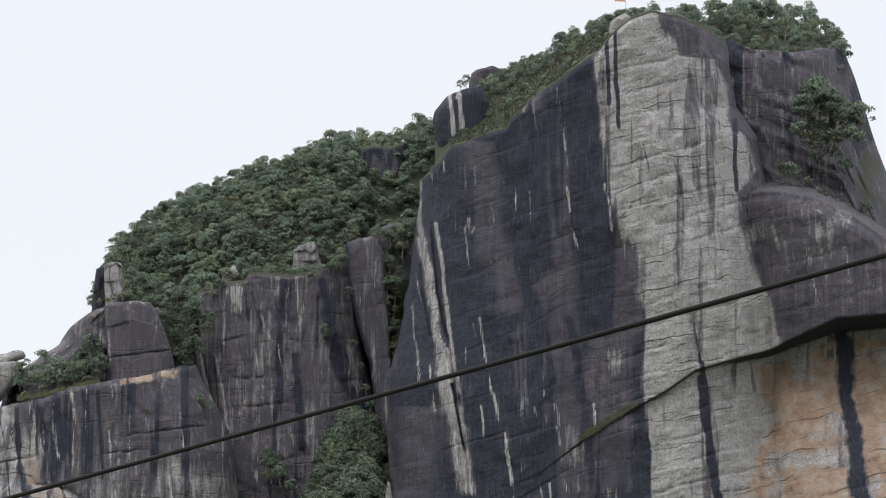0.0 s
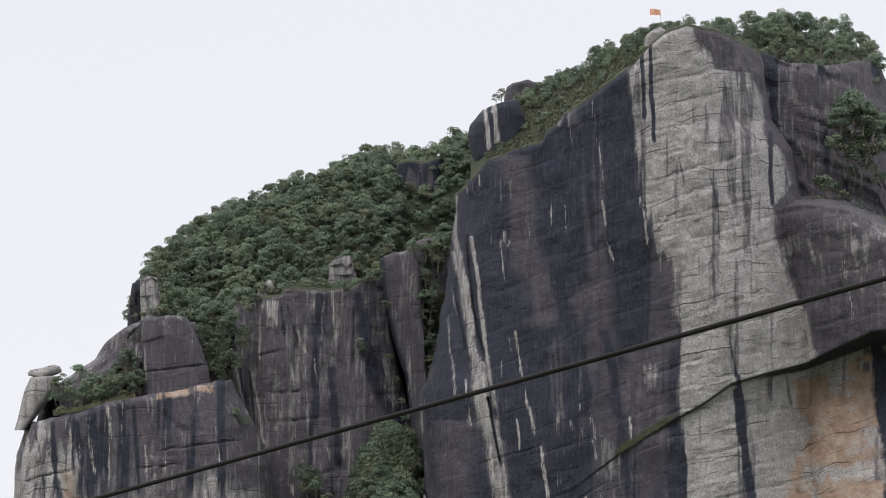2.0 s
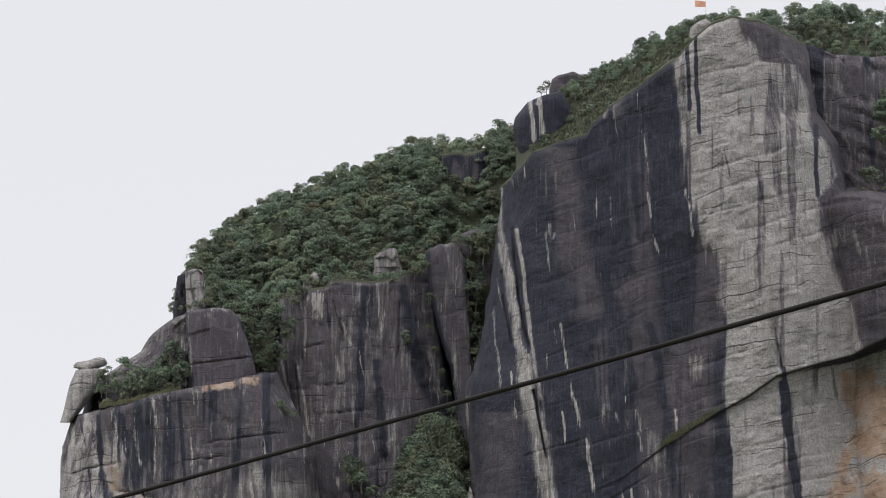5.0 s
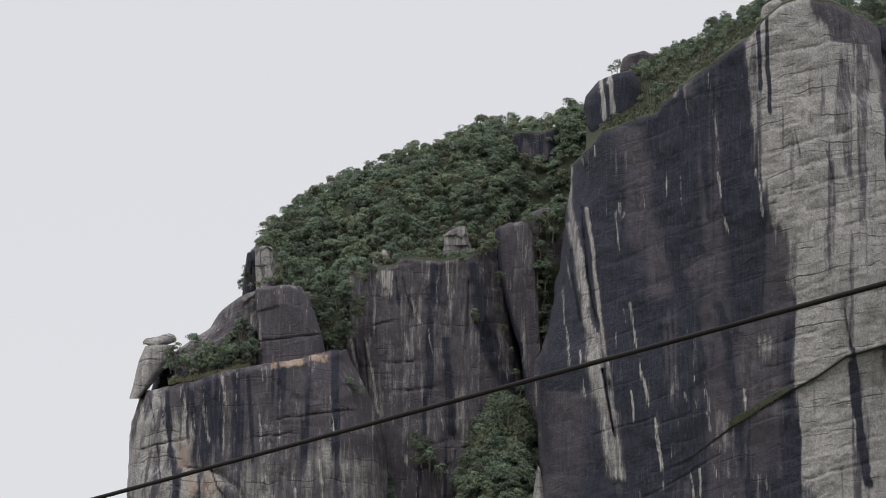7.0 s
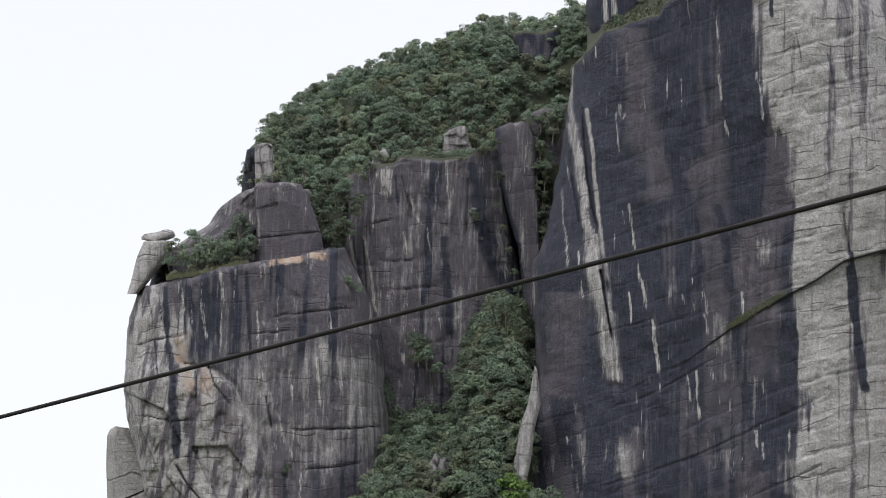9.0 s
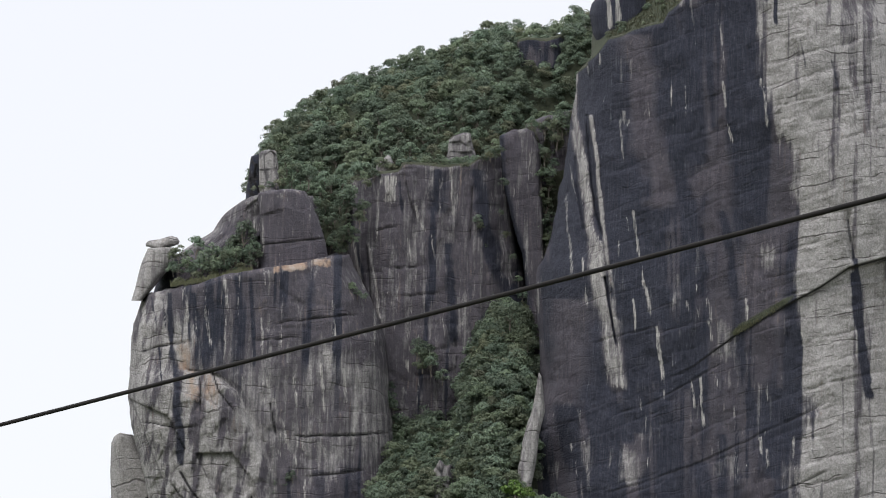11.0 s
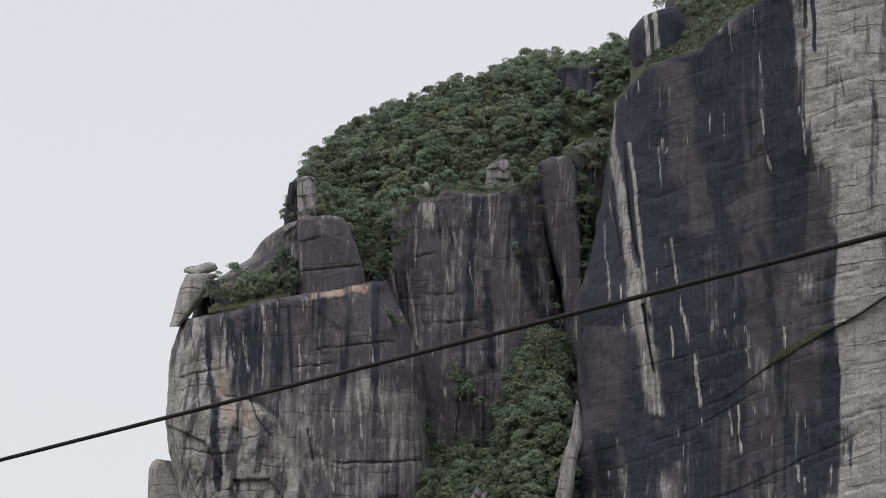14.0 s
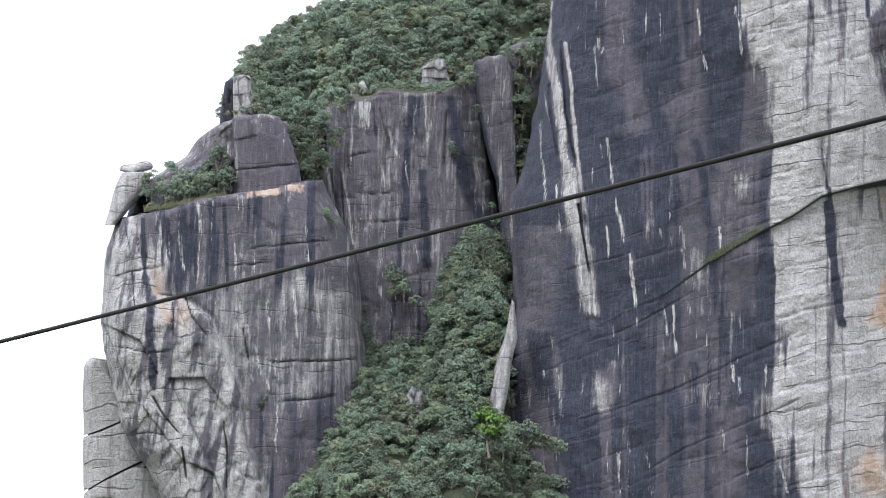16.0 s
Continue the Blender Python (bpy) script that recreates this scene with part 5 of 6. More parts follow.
def make_tree(name, seed, tall, spread, leaf, count, leafmat, crown_low=0.35, size=0.30, label="", category="tree"):
    """A tapered trunk with forking limbs, and a crown of leaf sprays gathered in uneven lobes."""
    rng = random.Random(seed)
    root = tagged(new(name), label, category)
    bm = bmesh.new()
    bend = Vector((rng.uniform(-0.5, 0.5), rng.uniform(-0.3, 0.3), 0)) * tall * 0.12
    fork = Vector((0, 0, tall * crown_low)) + bend
    limb(bm, Vector((0, 0, -1.0)), fork, 0.035 * tall, 0.024 * tall, 7)
    lobes = []
    for k in range(rng.randint(15, 19)):
        ang, lift = rng.uniform(0, 2 * math.pi), rng.uniform(0.0, 1.0)
        out = spread * 0.72 * math.sqrt(max(0.0, 1 - lift ** 2.2)) * rng.uniform(0.75, 1.08)
        h = tall * (crown_low + 0.06 + (0.88 - crown_low) * lift * rng.uniform(0.85, 1.08))
        tip = Vector((math.cos(ang) * out, math.sin(ang) * out, h)) + bend
        lobes.append((tip, spread * rng.uniform(0.26, 0.42)))
        if k % 2 == 0:
            mid = fork.lerp(tip, 0.5) + Vector((0, 0, 0.04 * tall))
            limb(bm, fork, mid, 0.014 * tall, 0.009 * tall, 5)
            limb(bm, mid, tip, 0.009 * tall, 0.004 * tall, 4)
    me = bpy.data.meshes.new("trunk")
    bm.to_mesh(me)
    bm.free()
    me.materials.append(BARK)
    trunk = new("trunk", me)
    trunk.parent = root
    r = np.random.RandomState(seed)
    pick = r.randint(0, len(lobes), count)
    centre = np.array([list(c) for c, _ in lobes])[pick]
    radius = np.array([q for _, q in lobes])[pick][:, None]
    d = r.normal(size=(count, 3))
    d /= np.linalg.norm(d, axis=1)[:, None]
    d[:, 2] = np.where(d[:, 2] < -0.35, -d[:, 2], d[:, 2])
    pos = centre + d * radius * (0.55 + 0.5 * r.rand(count, 1) ** 0.6) * np.array([1, 1, 0.72])
    nrm = d + 0.75 * r.normal(size=(count, 3)) + np.array([0, 0, 0.5])
    nrm /= np.linalg.norm(nrm, axis=1)[:, None]
    u = np.cross(nrm, r.normal(size=(count, 3)))
    u /= np.linalg.norm(u, axis=1)[:, None]
    w = np.cross(nrm, u)
    sz = size * (0.6 + 0.8 * r.rand(count, 1))
    co = np.stack([pos - u * sz, pos - w * sz * 0.55 + nrm * sz * 0.2, pos + u * sz, pos + w * sz * 0.55 + nrm * sz * 0.2], 1).reshape(-1, 3)
    crown = mesh_object("crown", co, np.arange(count * 4).reshape(-1, 4), leafmat, root)
    soft = d + 0.9 * (pos - np.array([*fork])) / spread + 0.18 * r.normal(size=(count, 3))
    soft /= np.linalg.norm(soft, axis=1)[:, None]
    crown.data.normals_split_custom_set_from_vertices(np.repeat(soft, 4, axis=0).tolist())
    NORMALS[crown.data.name] = np.repeat(soft, 4, axis=0)
    return root


KINDS = {
    "broad": [make_tree("tree", 100 + k, 7.6, 4.2, LEAF, 1500, LEAF, 0.20, 0.27, "broad dark green tree on the rocky slope") for k in range(4)],
    "small": [make_tree("tree", 120 + k, 5.6, 2.9, LEAF, 950, LEAF, 0.18, 0.24, "small dark green tree on the rocky slope") for k in range(3)],
    "olive": [make_tree("tree", 140 + k, 6.2, 3.1, LEAF, 850, LEAF_DRY, 0.22, 0.23, "olive-green thin-crowned tree on the rocky slope") for k in range(2)],
    "bush": [make_tree("bush", 160 + k, 2.8, 2.1, LEAF, 420, LEAF, 0.08, 0.23, "low dark green bush growing on rock", "bush") for k in range(3)],
    "scrub": [make_tree("bush", 180 + k, 1.8, 1.8, LEAF, 240, LEAF_DRY, 0.08, 0.26, "low olive scrub bush growing on rock", "bush") for k in range(2)],
    "young": [make_tree("tree", 200, 7.0, 2.6, LEAF, 1100, LEAF_YOUNG, 0.25, 0.27, "bright yellow-green young tree in the gully")],
}
used = set()


def plant(kind, x, y, z, rng, scale=1.0, group=""):
    """Sets one tree or bush with its foot at a point drawn on the section."""
    src = rng.choice(KINDS[kind])
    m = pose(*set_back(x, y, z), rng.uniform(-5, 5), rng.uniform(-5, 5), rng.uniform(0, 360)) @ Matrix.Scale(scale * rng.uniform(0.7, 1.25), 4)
    if src.name in used:
        ob = copy_thing(src, m)
    else:
        ob, _ = src, used.add(src.name)
    ob.matrix_basis = m
    if group:
        tagged(ob, group=group)
    return ob


def wood(height, x0, x1, y0, y1, gap, kinds, seed, scale=1.0, keep=lambda x, y: True, group="", limit=400, single=60, rest="thicket", label=""):
    """Trees at uneven places on a slope, no two closer than gap. The nearest stand singly; the rest are joined into one thicket."""
    rng, spots, pool = random.Random(seed), [], ([], [])
    normals, tints = ([], []), ([], [])
    for _ in range(limit * 16):
        x, y = rng.uniform(x0, x1), rng.uniform(y0, y1)
        if keep(x, y) and not any((x - a) ** 2 + (y - b) ** 2 < gap * gap for a, b in spots):
            spots.append((x, y))
        if len(spots) >= limit:
            break
    for k, (x, y) in enumerate(sorted(spots, key=lambda q: q[1])):
        z, kind = float(height(np.array(x), np.array(y))) - 0.3, rng.choice(kinds)
        if k < single:
            plant(kind, x, y, z, rng, scale, group)
            continue
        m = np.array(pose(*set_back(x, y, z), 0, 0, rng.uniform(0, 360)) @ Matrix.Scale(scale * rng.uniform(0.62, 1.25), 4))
        crown = [o for o in rng.choice(KINDS[kind]).children if o.name.startswith("crown")][0].data
        co = np.empty(len(crown.vertices) * 3, np.float32)
        crown.vertices.foreach_get("co", co)
        which = "olive" in kind or "scrub" in kind
        pool[which].append(co.reshape(-1, 3) @ m[:3, :3].T + m[:3, 3])
        turned = NORMALS[crown.name] @ m[:3, :3].T
        normals[which].append(turned / np.linalg.norm(turned, axis=1)[:, None])
        tints[which].append(np.full(len(turned), rng.random()))
    for k, mat in enumerate((LEAF, LEAF_DRY)):
        if pool[k]:
            co = np.concatenate(pool[k])
            ob = mesh_object(rest, co, np.arange(len(co)).reshape(-1, 4), mat)
            ob.data.normals_split_custom_set_from_vertices(np.concatenate(normals[k]).tolist())
            colour_layer(ob, "tint", [np.concatenate(tints[k])])
            tagged(ob, label + (" with dark green crowns" if k == 0 else " with olive crowns"), "trees", kind="stuff")


wood(hill, HILL_CREST[1][0] + 1, HILL_CREST[-1][0] - 10, 1240, 1302, 2.9, ["broad", "small", "small", "olive", "broad", "small"], 301, 0.82, group="trees on the hill", limit=430, single=110,
     rest="woodland", label="dense wood on the hill above the cliffs")
wood(hill, HILL_CREST[2][0], HILL_CREST[-1][0] - 8, 1236, 1285, 2.3, ["bush"], 306, 1.15, group="bushes on the hill", limit=300, single=20,
     rest="undergrowth", label="low undergrowth beneath the hill's trees")
wood(gully, [(-68.0, 114.2)][0][0], [(0.4, 115.8)][0][0], 1146, 1236, 2.6, ["bush"], 307, 1.2, group="bushes in the gully", limit=170, single=20,
     keep=lambda x, y: x > -68 + (y - 1146) * 0.24 and x < 14 - (y - 1146) * 0.22, rest="undergrowth", label="low undergrowth in the gully")
wood(knoll, [(52.7, 256.5)][0][0], [(92.7, 256.5)][0][0], 1226, 1276, 2.8, ["broad", "small", "small"], 302, 0.72, group="trees on the summit", limit=95, single=45,
     rest="summit_wood", label="low wood on the mountain top")
wood(summit, [(11.3, 256.5)][0][0], [(49.4, 256.5)][0][0], 1228, 1268, 2.8, ["small", "bush", "small", "scrub"], 303, 0.70, group="trees on the summit", limit=110, single=30,
     rest="summit_thicket", label="thicket along the summit ridge")
wood(summit, [(2.1, 256.5)][0][0], [(48.1, 256.5)][0][0], 1200, 1262, 2.1, ["scrub", "bush", "scrub"], 304, 0.62, group="bushes on the summit", limit=190, single=60,
     rest="summit_scrub_bushes", label="low scrub on the grassy summit slope")
wood(gully, [(-68.0, 114.2)][0][0], [(0.4, 115.8)][0][0], 1146, 1240, 2.8, ["broad", "small", "broad", "small", "olive"], 305, 0.82, group="trees in the gully", limit=360, single=90,
     keep=lambda x, y: x > -66 + (y - 1146) * 0.26 and x < 14 - (y - 1146) * 0.22, rest="gully_wood", label="dense trees up the gully")

wood(gully, -31.0, -11.0, 1196, 1240, 1.9, ["small", "bush", "bush", "olive"], 308, 0.8, group="trees in the gully", limit=150, single=20,
     rest="gully_thicket", label="thick growth on the steep upper gully")

wood(gully, -33.0, -13.0, 1150, 1240, 1.5, ["bush", "bush", "small"], 309, 1.0, group="bushes in the gully", limit=330, single=20,
     rest="gully_undergrowth", label="low bushes covering the steep gully side")


def clump(points, y, kinds, seed, scale, group="bushes on ledges"):
    rng = random.Random(seed)
    for x, z in points:
        plant(rng.choice(kinds), x, y + rng.uniform(-1.5, 1.5), z, rng, scale, group)


# bushes on ledges and in cracks
clump([(-76.3, 191.6), (-74.8, 191.9), (-73.5, 192.2), (-72.2, 192.8), (-70.9, 193.4), (-74.3, 193.5), (-72.5, 194.6)], 1236, ["bush", "scrub"], 351, 0.7)
clump([(-35.0, 197.8), (-33.2, 197.3), (-31.4, 197.6), (-29.6, 197.4), (-27.8, 198.0), (-36.0, 198.9), (-47.0, 197.0), (-45.2, 197.6), (-49.6, 197.2), (-40.5, 198.5), (-38.5, 198.8)], 1229, ["bush", "bush", "scrub"], 352, 0.85)
clump([(-97.1, 172.2), (-94.7, 172.9), (-92.4, 172.6), (-90.1, 173.4), (-87.7, 173.1), (-85.4, 174.1), (-83.0, 173.6), (-80.7, 174.6), (-78.9, 175.3), (-95.8, 174.9), (-92.0, 175.6), (-88.1, 175.7), (-84.2, 176.5), (-81.0, 177.6)], 1203, ["bush", "bush", "small"], 311, 1.15)
clump([(-96.0, 172.0), (-93.1, 171.5), (-90.8, 172.4), (-88.5, 172.1), (-86.1, 173.0), (-83.8, 172.5), (-81.5, 173.4), (-79.4, 173.9), (-93.9, 173.9), (-89.6, 174.4), (-85.4, 175.1), (-82.6, 175.8), (-79.5, 176.8), (-77.9, 175.9)], 1199, ["bush", "bush", "scrub"], 329, 1.1)
clump([(-91.8, 171.0), (-95.7, 169.4), (-87.9, 171.4), (-81.5, 173.2)], 1197, ["scrub"], 312, 1.0)
clump([(-61.0, 183.5), (-58.3, 181.6), (-55.1, 185.0), (-62.4, 187.5), (-59.1, 187.5), (-53.2, 185.7), (-56.3, 179.7)], 1222, ["small", "bush"], 313, 0.75)
clump([(-65.0, 188.1), (-62.9, 184.6), (-60.2, 180.9), (-58.2, 179.7), (-60.3, 184.2), (-57.8, 186.9), (-54.5, 183.7), (-63.8, 190.7), (-61.2, 192.1), (-58.6, 192.8), (-56.6, 190.9), (-53.4, 192.9), (-64.3, 186.1), (-58.8, 177.0)], 1221, ["bush", "small", "bush"], 325, 0.85)
clump([(-73.4, 197.1), (-71.5, 195.2), (-72.3, 191.9), (-70.3, 192.6), (-68.4, 193.9), (-66.4, 192.9), (-74.2, 191.4), (-69.4, 195.9)], 1238, ["bush", "small"], 326, 0.8)
clump([(-35.6, 198.0), (-33.7, 197.1), (-28.1, 197.5), (-27.5, 198.8), (-36.7, 199.9), (-34.7, 197.6), (-31.1, 197.1), (-48.3, 196.8), (-45.7, 198.4), (-51.9, 195.9), (-41.9, 199.1)], 1231, ["bush", "scrub"], 327, 0.7)
clump([(-24.9, 200.2), (-22.4, 201.5), (-21.5, 193.6), (-22.3, 187.0), (-20.6, 181.8), (-18.9, 176.6), (-17.7, 171.4), (-16.6, 167.5)], 1222, ["bush", "scrub"], 328, 0.7)
clump([(-75.5, 197.7), (-73.6, 197.1), (-72.1, 197.8), (-70.5, 199.2), (-74.4, 196.2), (-76.4, 198.0), (-72.9, 199.1)], 1257, ["small", "bush"], 335, 0.95)
clump([(-58.3, 189.5), (-57.1, 186.9), (-57.6, 184.7), (-56.8, 182.3), (-58.0, 181.0), (-57.3, 190.9), (-55.9, 179.7), (-58.2, 178.1)], 1219, ["bush"], 336, 0.85)
clump([(-13.9, 201.7), (-12.2, 199.1), (-10.8, 195.9), (-12.8, 193.8), (-11.1, 191.9), (-9.9, 197.9), (-13.2, 189.2), (-11.6, 186.6), (-10.3, 184.7), (-12.6, 182.6), (-10.8, 180.7), (-13.0, 178.7), (-11.6, 176.8), (-13.3, 174.1), (-11.9, 172.2), (-13.4, 170.2), (-9.4, 203.1), (-8.2, 205.8)], 1233, ["bush", "small", "bush"], 337, 0.95)
clump([(78.5, 218.4), (81.7, 218.0), (84.6, 217.1), (87.6, 216.2), (90.6, 214.8), (93.4, 213.1), (96.0, 210.9), (99.2, 209.1)], 1196, ["scrub", "bush", "scrub"], 338, 0.7)
clump([(-19.4, 160.9), (-17.4, 158.3), (-15.4, 155.7), (-18.4, 154.3), (-16.0, 151.8), (-14.6, 148.5), (-17.4, 147.8), (-15.1, 144.6), (-16.8, 141.3), (-14.6, 138.8), (-18.2, 138.7), (-16.1, 134.8), (-17.5, 130.9), (-19.9, 151.7), (-20.6, 156.9)], 1205, ["small", "broad", "bush"], 340, 0.8, "trees in the gully")
clump([(-40.6, 153.2), (-38.6, 152.3), (-39.3, 150.6), (-37.3, 150.0), (-50.8, 156.2), (-49.7, 153.9), (-46.9, 145.9), (-47.8, 141.9), (-45.7, 140.7), (-34.7, 148.1)], 1219, ["bush", "small"], 341, 0.85)
clump([(-27.5, 146.3), (-25.5, 143.7), (-26.0, 139.8), (-24.0, 136.0), (-26.5, 134.6), (-24.5, 130.7), (-27.0, 128.1), (-22.8, 141.2), (-22.0, 133.4), (-23.1, 126.9), (-25.6, 123.6), (-21.1, 125.6), (-28.6, 138.5), (-27.8, 132.0), (-20.6, 129.5), (-20.1, 136.0), (-24.7, 149.0), (-26.6, 151.5)], 1203, ["bush", "small", "bush"], 342, 1.0, "trees in the gully")
clump([(-54.6, 167.3), (-52.7, 166.7), (-56.0, 168.5)], 1197, ["bush"], 314, 0.8)
clump([(-35.0, 186.8), (-26.5, 183.7), (-25.7, 179.1), (-27.2, 185.0)], 1225, ["bush"], 315, 0.7)
clump([(-14.2, 184.6), (-12.3, 187.3), (-13.4, 180.7), (-11.0, 189.9), (-10.5, 193.9), (-11.9, 197.8), (-10.0, 200.5), (-10.7, 204.4), (-15.3, 180.0), (-13.3, 176.7)], 1238, ["bush", "scrub"], 316, 0.9)
clump([(-50.7, 152.9), (-49.9, 151.0), (-39.3, 150.6), (-37.3, 151.3), (-40.6, 153.8), (-48.1, 141.9), (-46.7, 140.6), (-45.4, 138.1)], 1214, ["bush", "small"], 317, 0.8)
clump([(-83.7, 120.0), (-84.3, 119.0), (-72.1, 123.1), (-70.2, 122.5), (-68.3, 124.5), (-73.3, 121.2)], 1192, ["bush", "scrub"], 318, 0.75)
clump([(84.6, 236.4), (87.2, 237.1), (89.8, 235.7), (85.8, 232.4), (89.1, 231.7), (91.7, 233.1), (95.0, 233.1), (97.0, 232.4), (83.3, 235.1)], 1200, ["small", "bush"], 319, 1.25)
clump([(84.0, 234.6), (86.6, 235.4), (89.0, 235.0), (91.4, 234.0)], 1196, ["broad"], 343, 0.95)
clump([(82.4, 230.8), (85.0, 229.6), (87.4, 227.6), (89.8, 228.6), (92.4, 229.8), (94.8, 230.6), (96.6, 229.4), (90.8, 225.0), (93.4, 222.6), (86.2, 224.8), (78.6, 222.4), (80.6, 220.8)], 1196, ["bush", "bush", "scrub"], 344, 1.2)
clump([(82.6, 237.8), (85.3, 239.1), (87.9, 239.8), (90.5, 238.8), (93.1, 237.1), (87.2, 235.1), (91.1, 234.4), (93.7, 231.1), (88.5, 233.1)], 1197, ["small", "bush", "bush"], 330, 1.1)
clump([(85.8, 228.4), (89.7, 226.4), (92.3, 223.1), (83.2, 230.4), (84.4, 219.1), (97.3, 212.5), (87.8, 229.7)], 1200, ["bush", "scrub"], 320, 1.2)
clump([(-18.9, 113.8), (-16.1, 113.4), (-13.8, 113.9), (-11.9, 115.5), (-17.6, 112.1), (-15.0, 111.5)], 1148, ["bush", "small"], 339, 1.0, "trees in the gully")
clump([(-16.9, 115.4), (-15.7, 117.2)], 1146, ["young"], 321, 1.2, "trees in the gully")
clump([(-9.3, 115.5), (-6.7, 116.1), (-4.1, 115.7), (-1.6, 114.9), (-11.3, 118.1), (-8.1, 118.2), (-5.5, 117.7), (-2.9, 117.0)], 1152, ["bush", "scrub", "bush"], 322, 1.3, "trees in the gully")
clump([(37.7, 163.1), (39.6, 164.0)], 1162, ["scrub"], 323, 0.6)
clump([(4.1, 241.8), (5.4, 242.4)], 1242, ["olive"], 324, 0.6, "trees on the summit")

clump([(-57.4, 193.4), (-55.6, 194.0), (-53.6, 194.6), (-51.4, 195.0), (-43.0, 198.2), (-39.4, 198.0), (-37.2, 197.8), (-30.4, 197.4), (-26.4, 199.4), (-24.6, 200.0)], 1226, ["bush", "scrub", "bush"], 345, 0.75)

clump([(-36.4, 198.2), (-34.8, 198.4), (-32.6, 198.0), (-30.6, 198.2), (-28.4, 198.8)], 1229, ["bush"], 346, 0.8)
clump([(-79.0, 191.6), (-77.2, 191.9), (-75.4, 192.2), (-73.8, 192.6), (-72.2, 193.4), (-72.8, 195.6), (-72.0, 197.8)], 1217, ["bush", "scrub"], 347, 0.7)
clump([(a, curve_z(HILL_CREST, a) - b) for a, b in [(-74.6, 2.6), (-69.4, 2.0), (-65.8, 2.4), (-61.0, 1.8), (-58.2, 2.6), (-52.4, 2.6), (-47.0, 2.2), (-42.2, 2.8), (-38.6, 2.4), (-33.4, 2.0), (-29.0, 2.6), (-25.2, 1.6), (-21.8, 2.2), (-7.6, 2.2), (-4.4, 2.0)]], 1293, ["olive", "small", "olive"], 348, 0.72, "trees on the hill")

clump([(-17.0, 205.8), (-15.2, 206.6), (-13.4, 207.4), (-11.6, 208.0), (-9.8, 208.2), (-8.0, 208.6), (-6.2, 209.4), (-14.4, 204.4), (-12.2, 205.2), (-10.2, 204.0), (-8.4, 205.6)], 1236, ["bush", "scrub", "small"], 349, 0.75)
clump([(-28.6, 199.6), (-27.2, 201.2), (-25.6, 201.0), (-24.0, 201.8), (-26.4, 198.4), (-24.6, 197.2), (-28.0, 203.0)], 1242, ["bush", "scrub"], 350, 0.75)

# dry grass along the ledges
def grass(name, points, y0, y1, n, seed, label, size=0.5):
    r = np.random.RandomState(seed)
    t = r.rand(n)
    xs = np.array([q[0] for q in points])
    x = xs.min() + (xs.max() - xs.min()) * t
    y = y0 + (y1 - y0) * r.rand(n)
    z = curve_z(points, x) + r.normal(size=n) * 0.25
    lean = r.normal(size=(n, 2)) * 0.3
    tip = size * (0.6 + 0.8 * r.rand(n))
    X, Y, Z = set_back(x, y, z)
    w = 0.09
    a = np.stack([X - w, Y, Z], -1)
    b = np.stack([X + w, Y, Z], -1)
    c = np.stack([X + lean[:, 0] + w * 0.3, Y + lean[:, 1], Z + tip], -1)
    d = np.stack([X + lean[:, 0] - w * 0.3, Y + lean[:, 1], Z + tip], -1)
    ob = mesh_object(name, np.stack([a, b, c, d], 1).reshape(-1, 3), np.arange(n * 4).reshape(-1, 4), GRASS, None, False)
    return tagged(ob, label, "grass", kind="stuff")


grass("ledge_grass", [(31.8, 160.1), (35.7, 162.2), (39.6, 164.8), (44.8, 167.7)], 1158, 1162, 900, 331, "dry green grass on the sloping ledge", 0.8)
grass("rim_grass", [(a, b - 0.6) for a, b in TOP_FOOT[1:9]], 1190, 1205, 2600, 332, "dry grass along the top rim of the dark wall", 0.9)
grass("cliff_edge_grass", [(-97.6, 169.3), (-91.8, 170.2), (-86.6, 171.4), (-78.9, 173.2)], 1192, 1198, 900, 333, "dry grass on the cliff edge", 0.7)

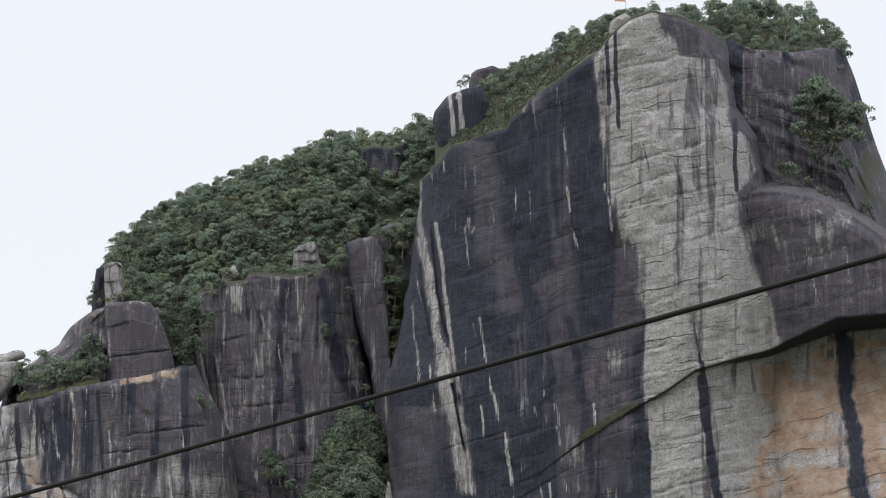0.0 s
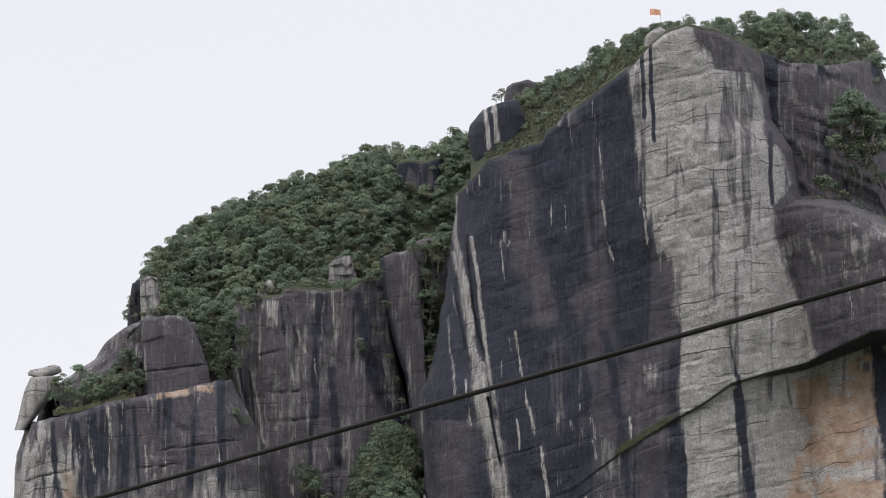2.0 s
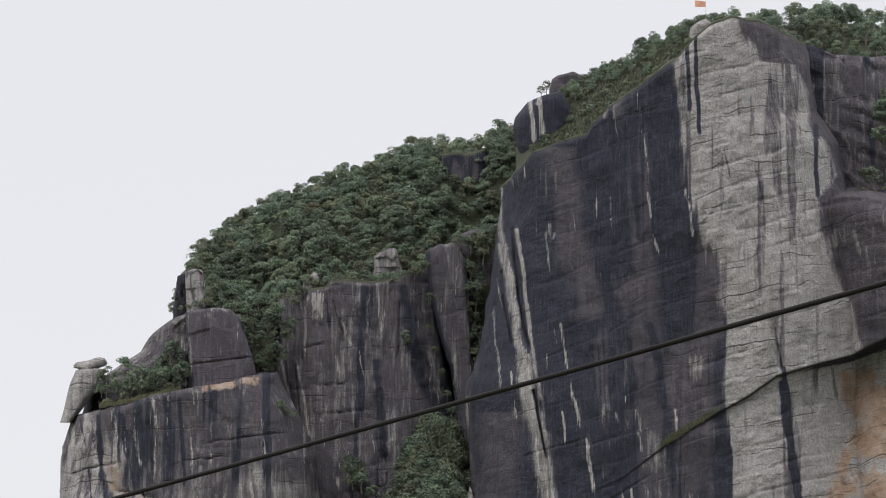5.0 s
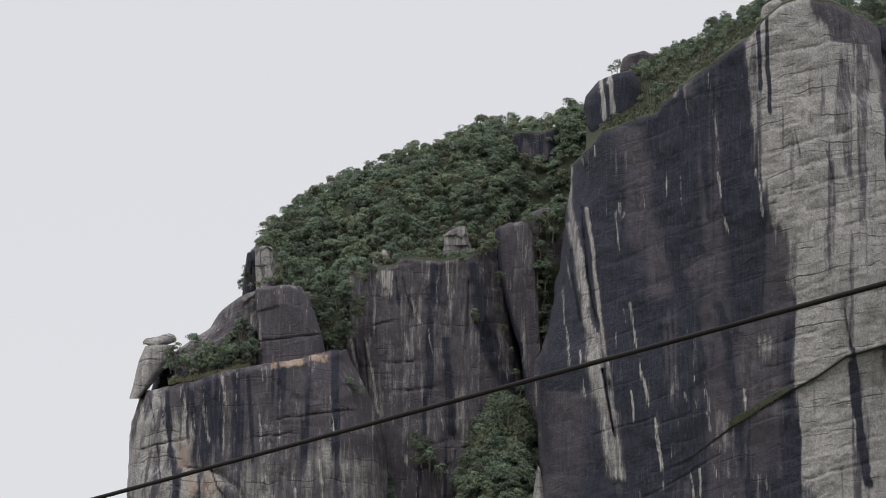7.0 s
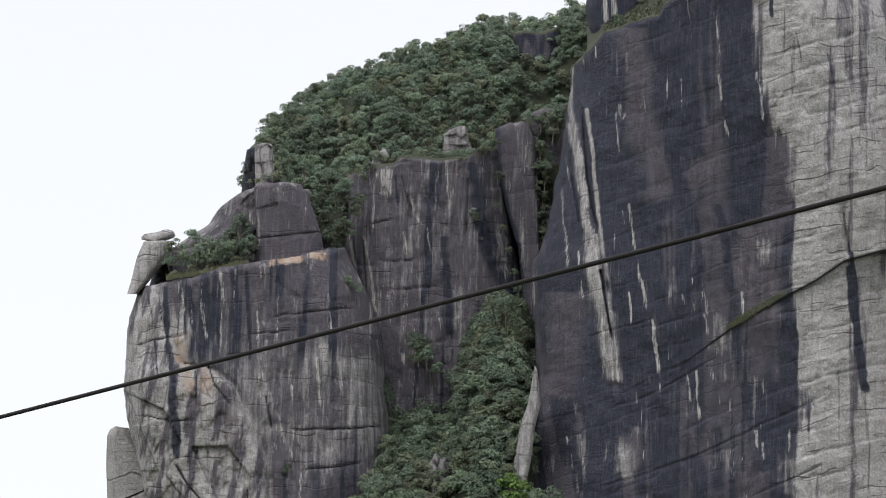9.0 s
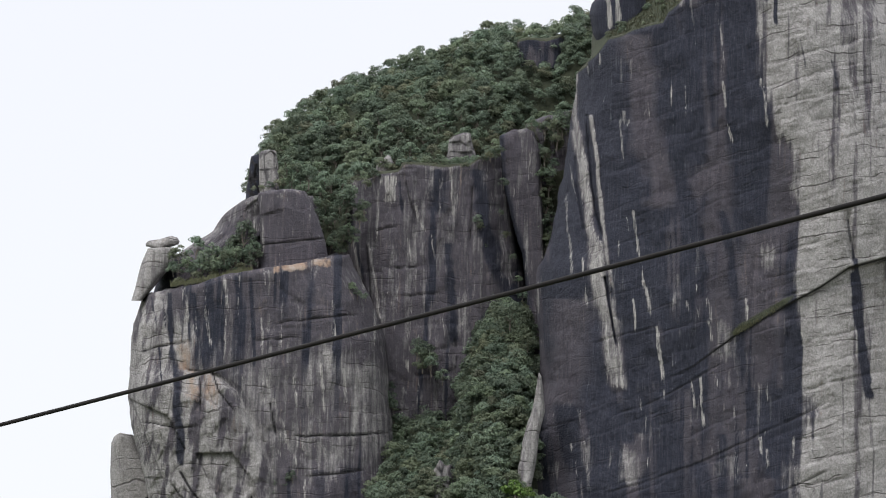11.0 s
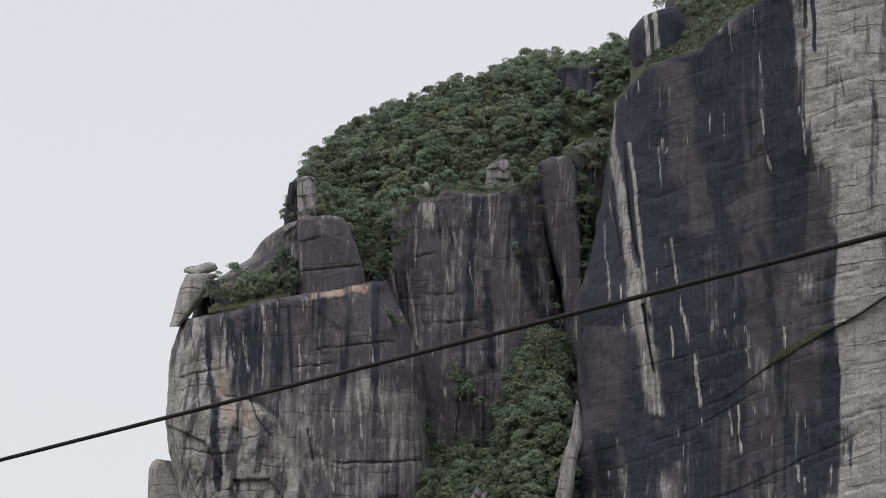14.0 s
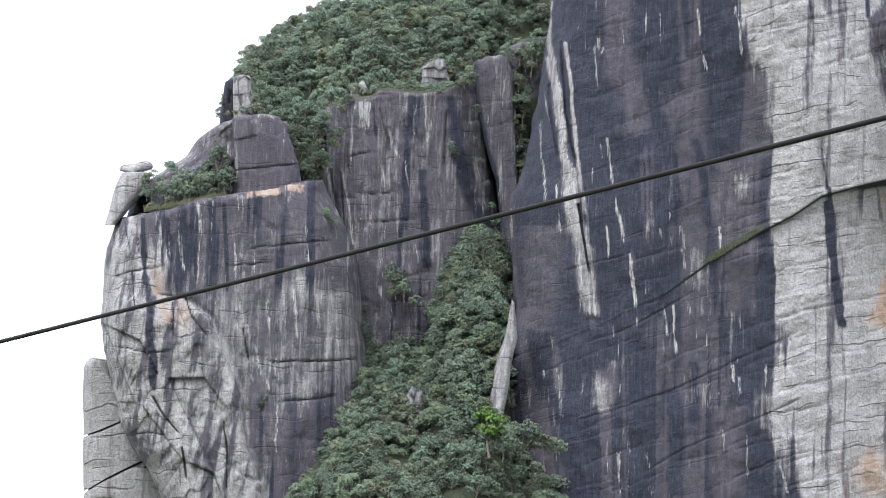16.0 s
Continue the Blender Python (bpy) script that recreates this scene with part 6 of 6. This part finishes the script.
r = np.random.RandomState(334)
n = 9000
x = TOP_FOOT[1][0] + (TOP_FOOT[-2][0] - TOP_FOOT[1][0]) * r.rand(n)
y = 1197 + 62 * r.rand(n) ** 1.3
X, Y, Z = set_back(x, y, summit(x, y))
w, tip, lean = 0.10, 0.35 + 0.5 * r.rand(n), 0.25 * r.normal(size=(n, 2))
co = np.stack([np.stack([X - w, Y, Z - 0.1], -1), np.stack([X + w, Y, Z - 0.1], -1),
               np.stack([X + lean[:, 0] + 0.03, Y + lean[:, 1], Z + tip], -1), np.stack([X + lean[:, 0] - 0.03, Y + lean[:, 1], Z + tip], -1)], 1)
tagged(mesh_object("slope_grass", co.reshape(-1, 3), np.arange(n * 4).reshape(-1, 4), GRASS, None, False), "dry olive grass on the summit slope", "grass", kind="stuff")

# ---- flag on the summit ----
flag = tagged(new("flag"), "small faded orange flag on a thin pole on the summit", "flag")
fx, fy, fz = set_back(*[(p[0], 1215, p[1]) for p in [(42.6, 260.2)]][0])
bm = bmesh.new()
limb(bm, Vector((fx, fy, fz - 1.0)), Vector((fx - 0.25, fy, fz + 4.2)), 0.05, 0.035, 8)
me = bpy.data.meshes.new("pole")
bm.to_mesh(me)
bm.free()
me.materials.append(POLE)
new("pole", me).parent = flag
u, v = np.meshgrid(np.linspace(0, 1, 14), np.linspace(0, 1, 8))
co = np.stack([fx - 0.2 - 2.6 * u, fy + 0.25 * np.sin(u * 7 + v) * u, fz + 2.75 + 1.35 * v - 0.45 * (1 - u) * 0 + 0.35 * u * (v - 0.6) + 0.25 * u], -1).reshape(-1, 3)
cloth = mesh_object("cloth", co, grid_faces(*u.shape), CLOTH, flag)

# ---- overhead cable ----
a, b = Vector((-2.0, 25.66, 4.894)), Vector((2.0, 18.26, 4.903))
way = (b - a).normalized()
line = bpy.data.curves.new("overhead_cable", "CURVE")
line.dimensions, line.bevel_depth, line.bevel_resolution = "3D", 0.0112, 3
spline = line.splines.new("POLY")
spline.points.add(80)
for k, pt in enumerate(spline.points):
    s = (k - 40) * 0.5
    c = a.lerp(b, 0.5) + way * s + Vector((0, 0, 0.00003 * s * s))
    pt.co = (*c, 1)
line.materials.append(CABLE)
cable = new("overhead_cable", line)
tagged(cable, "black rubber-sheathed overhead cable crossing in front of the mountain", "cable", kind="structure")
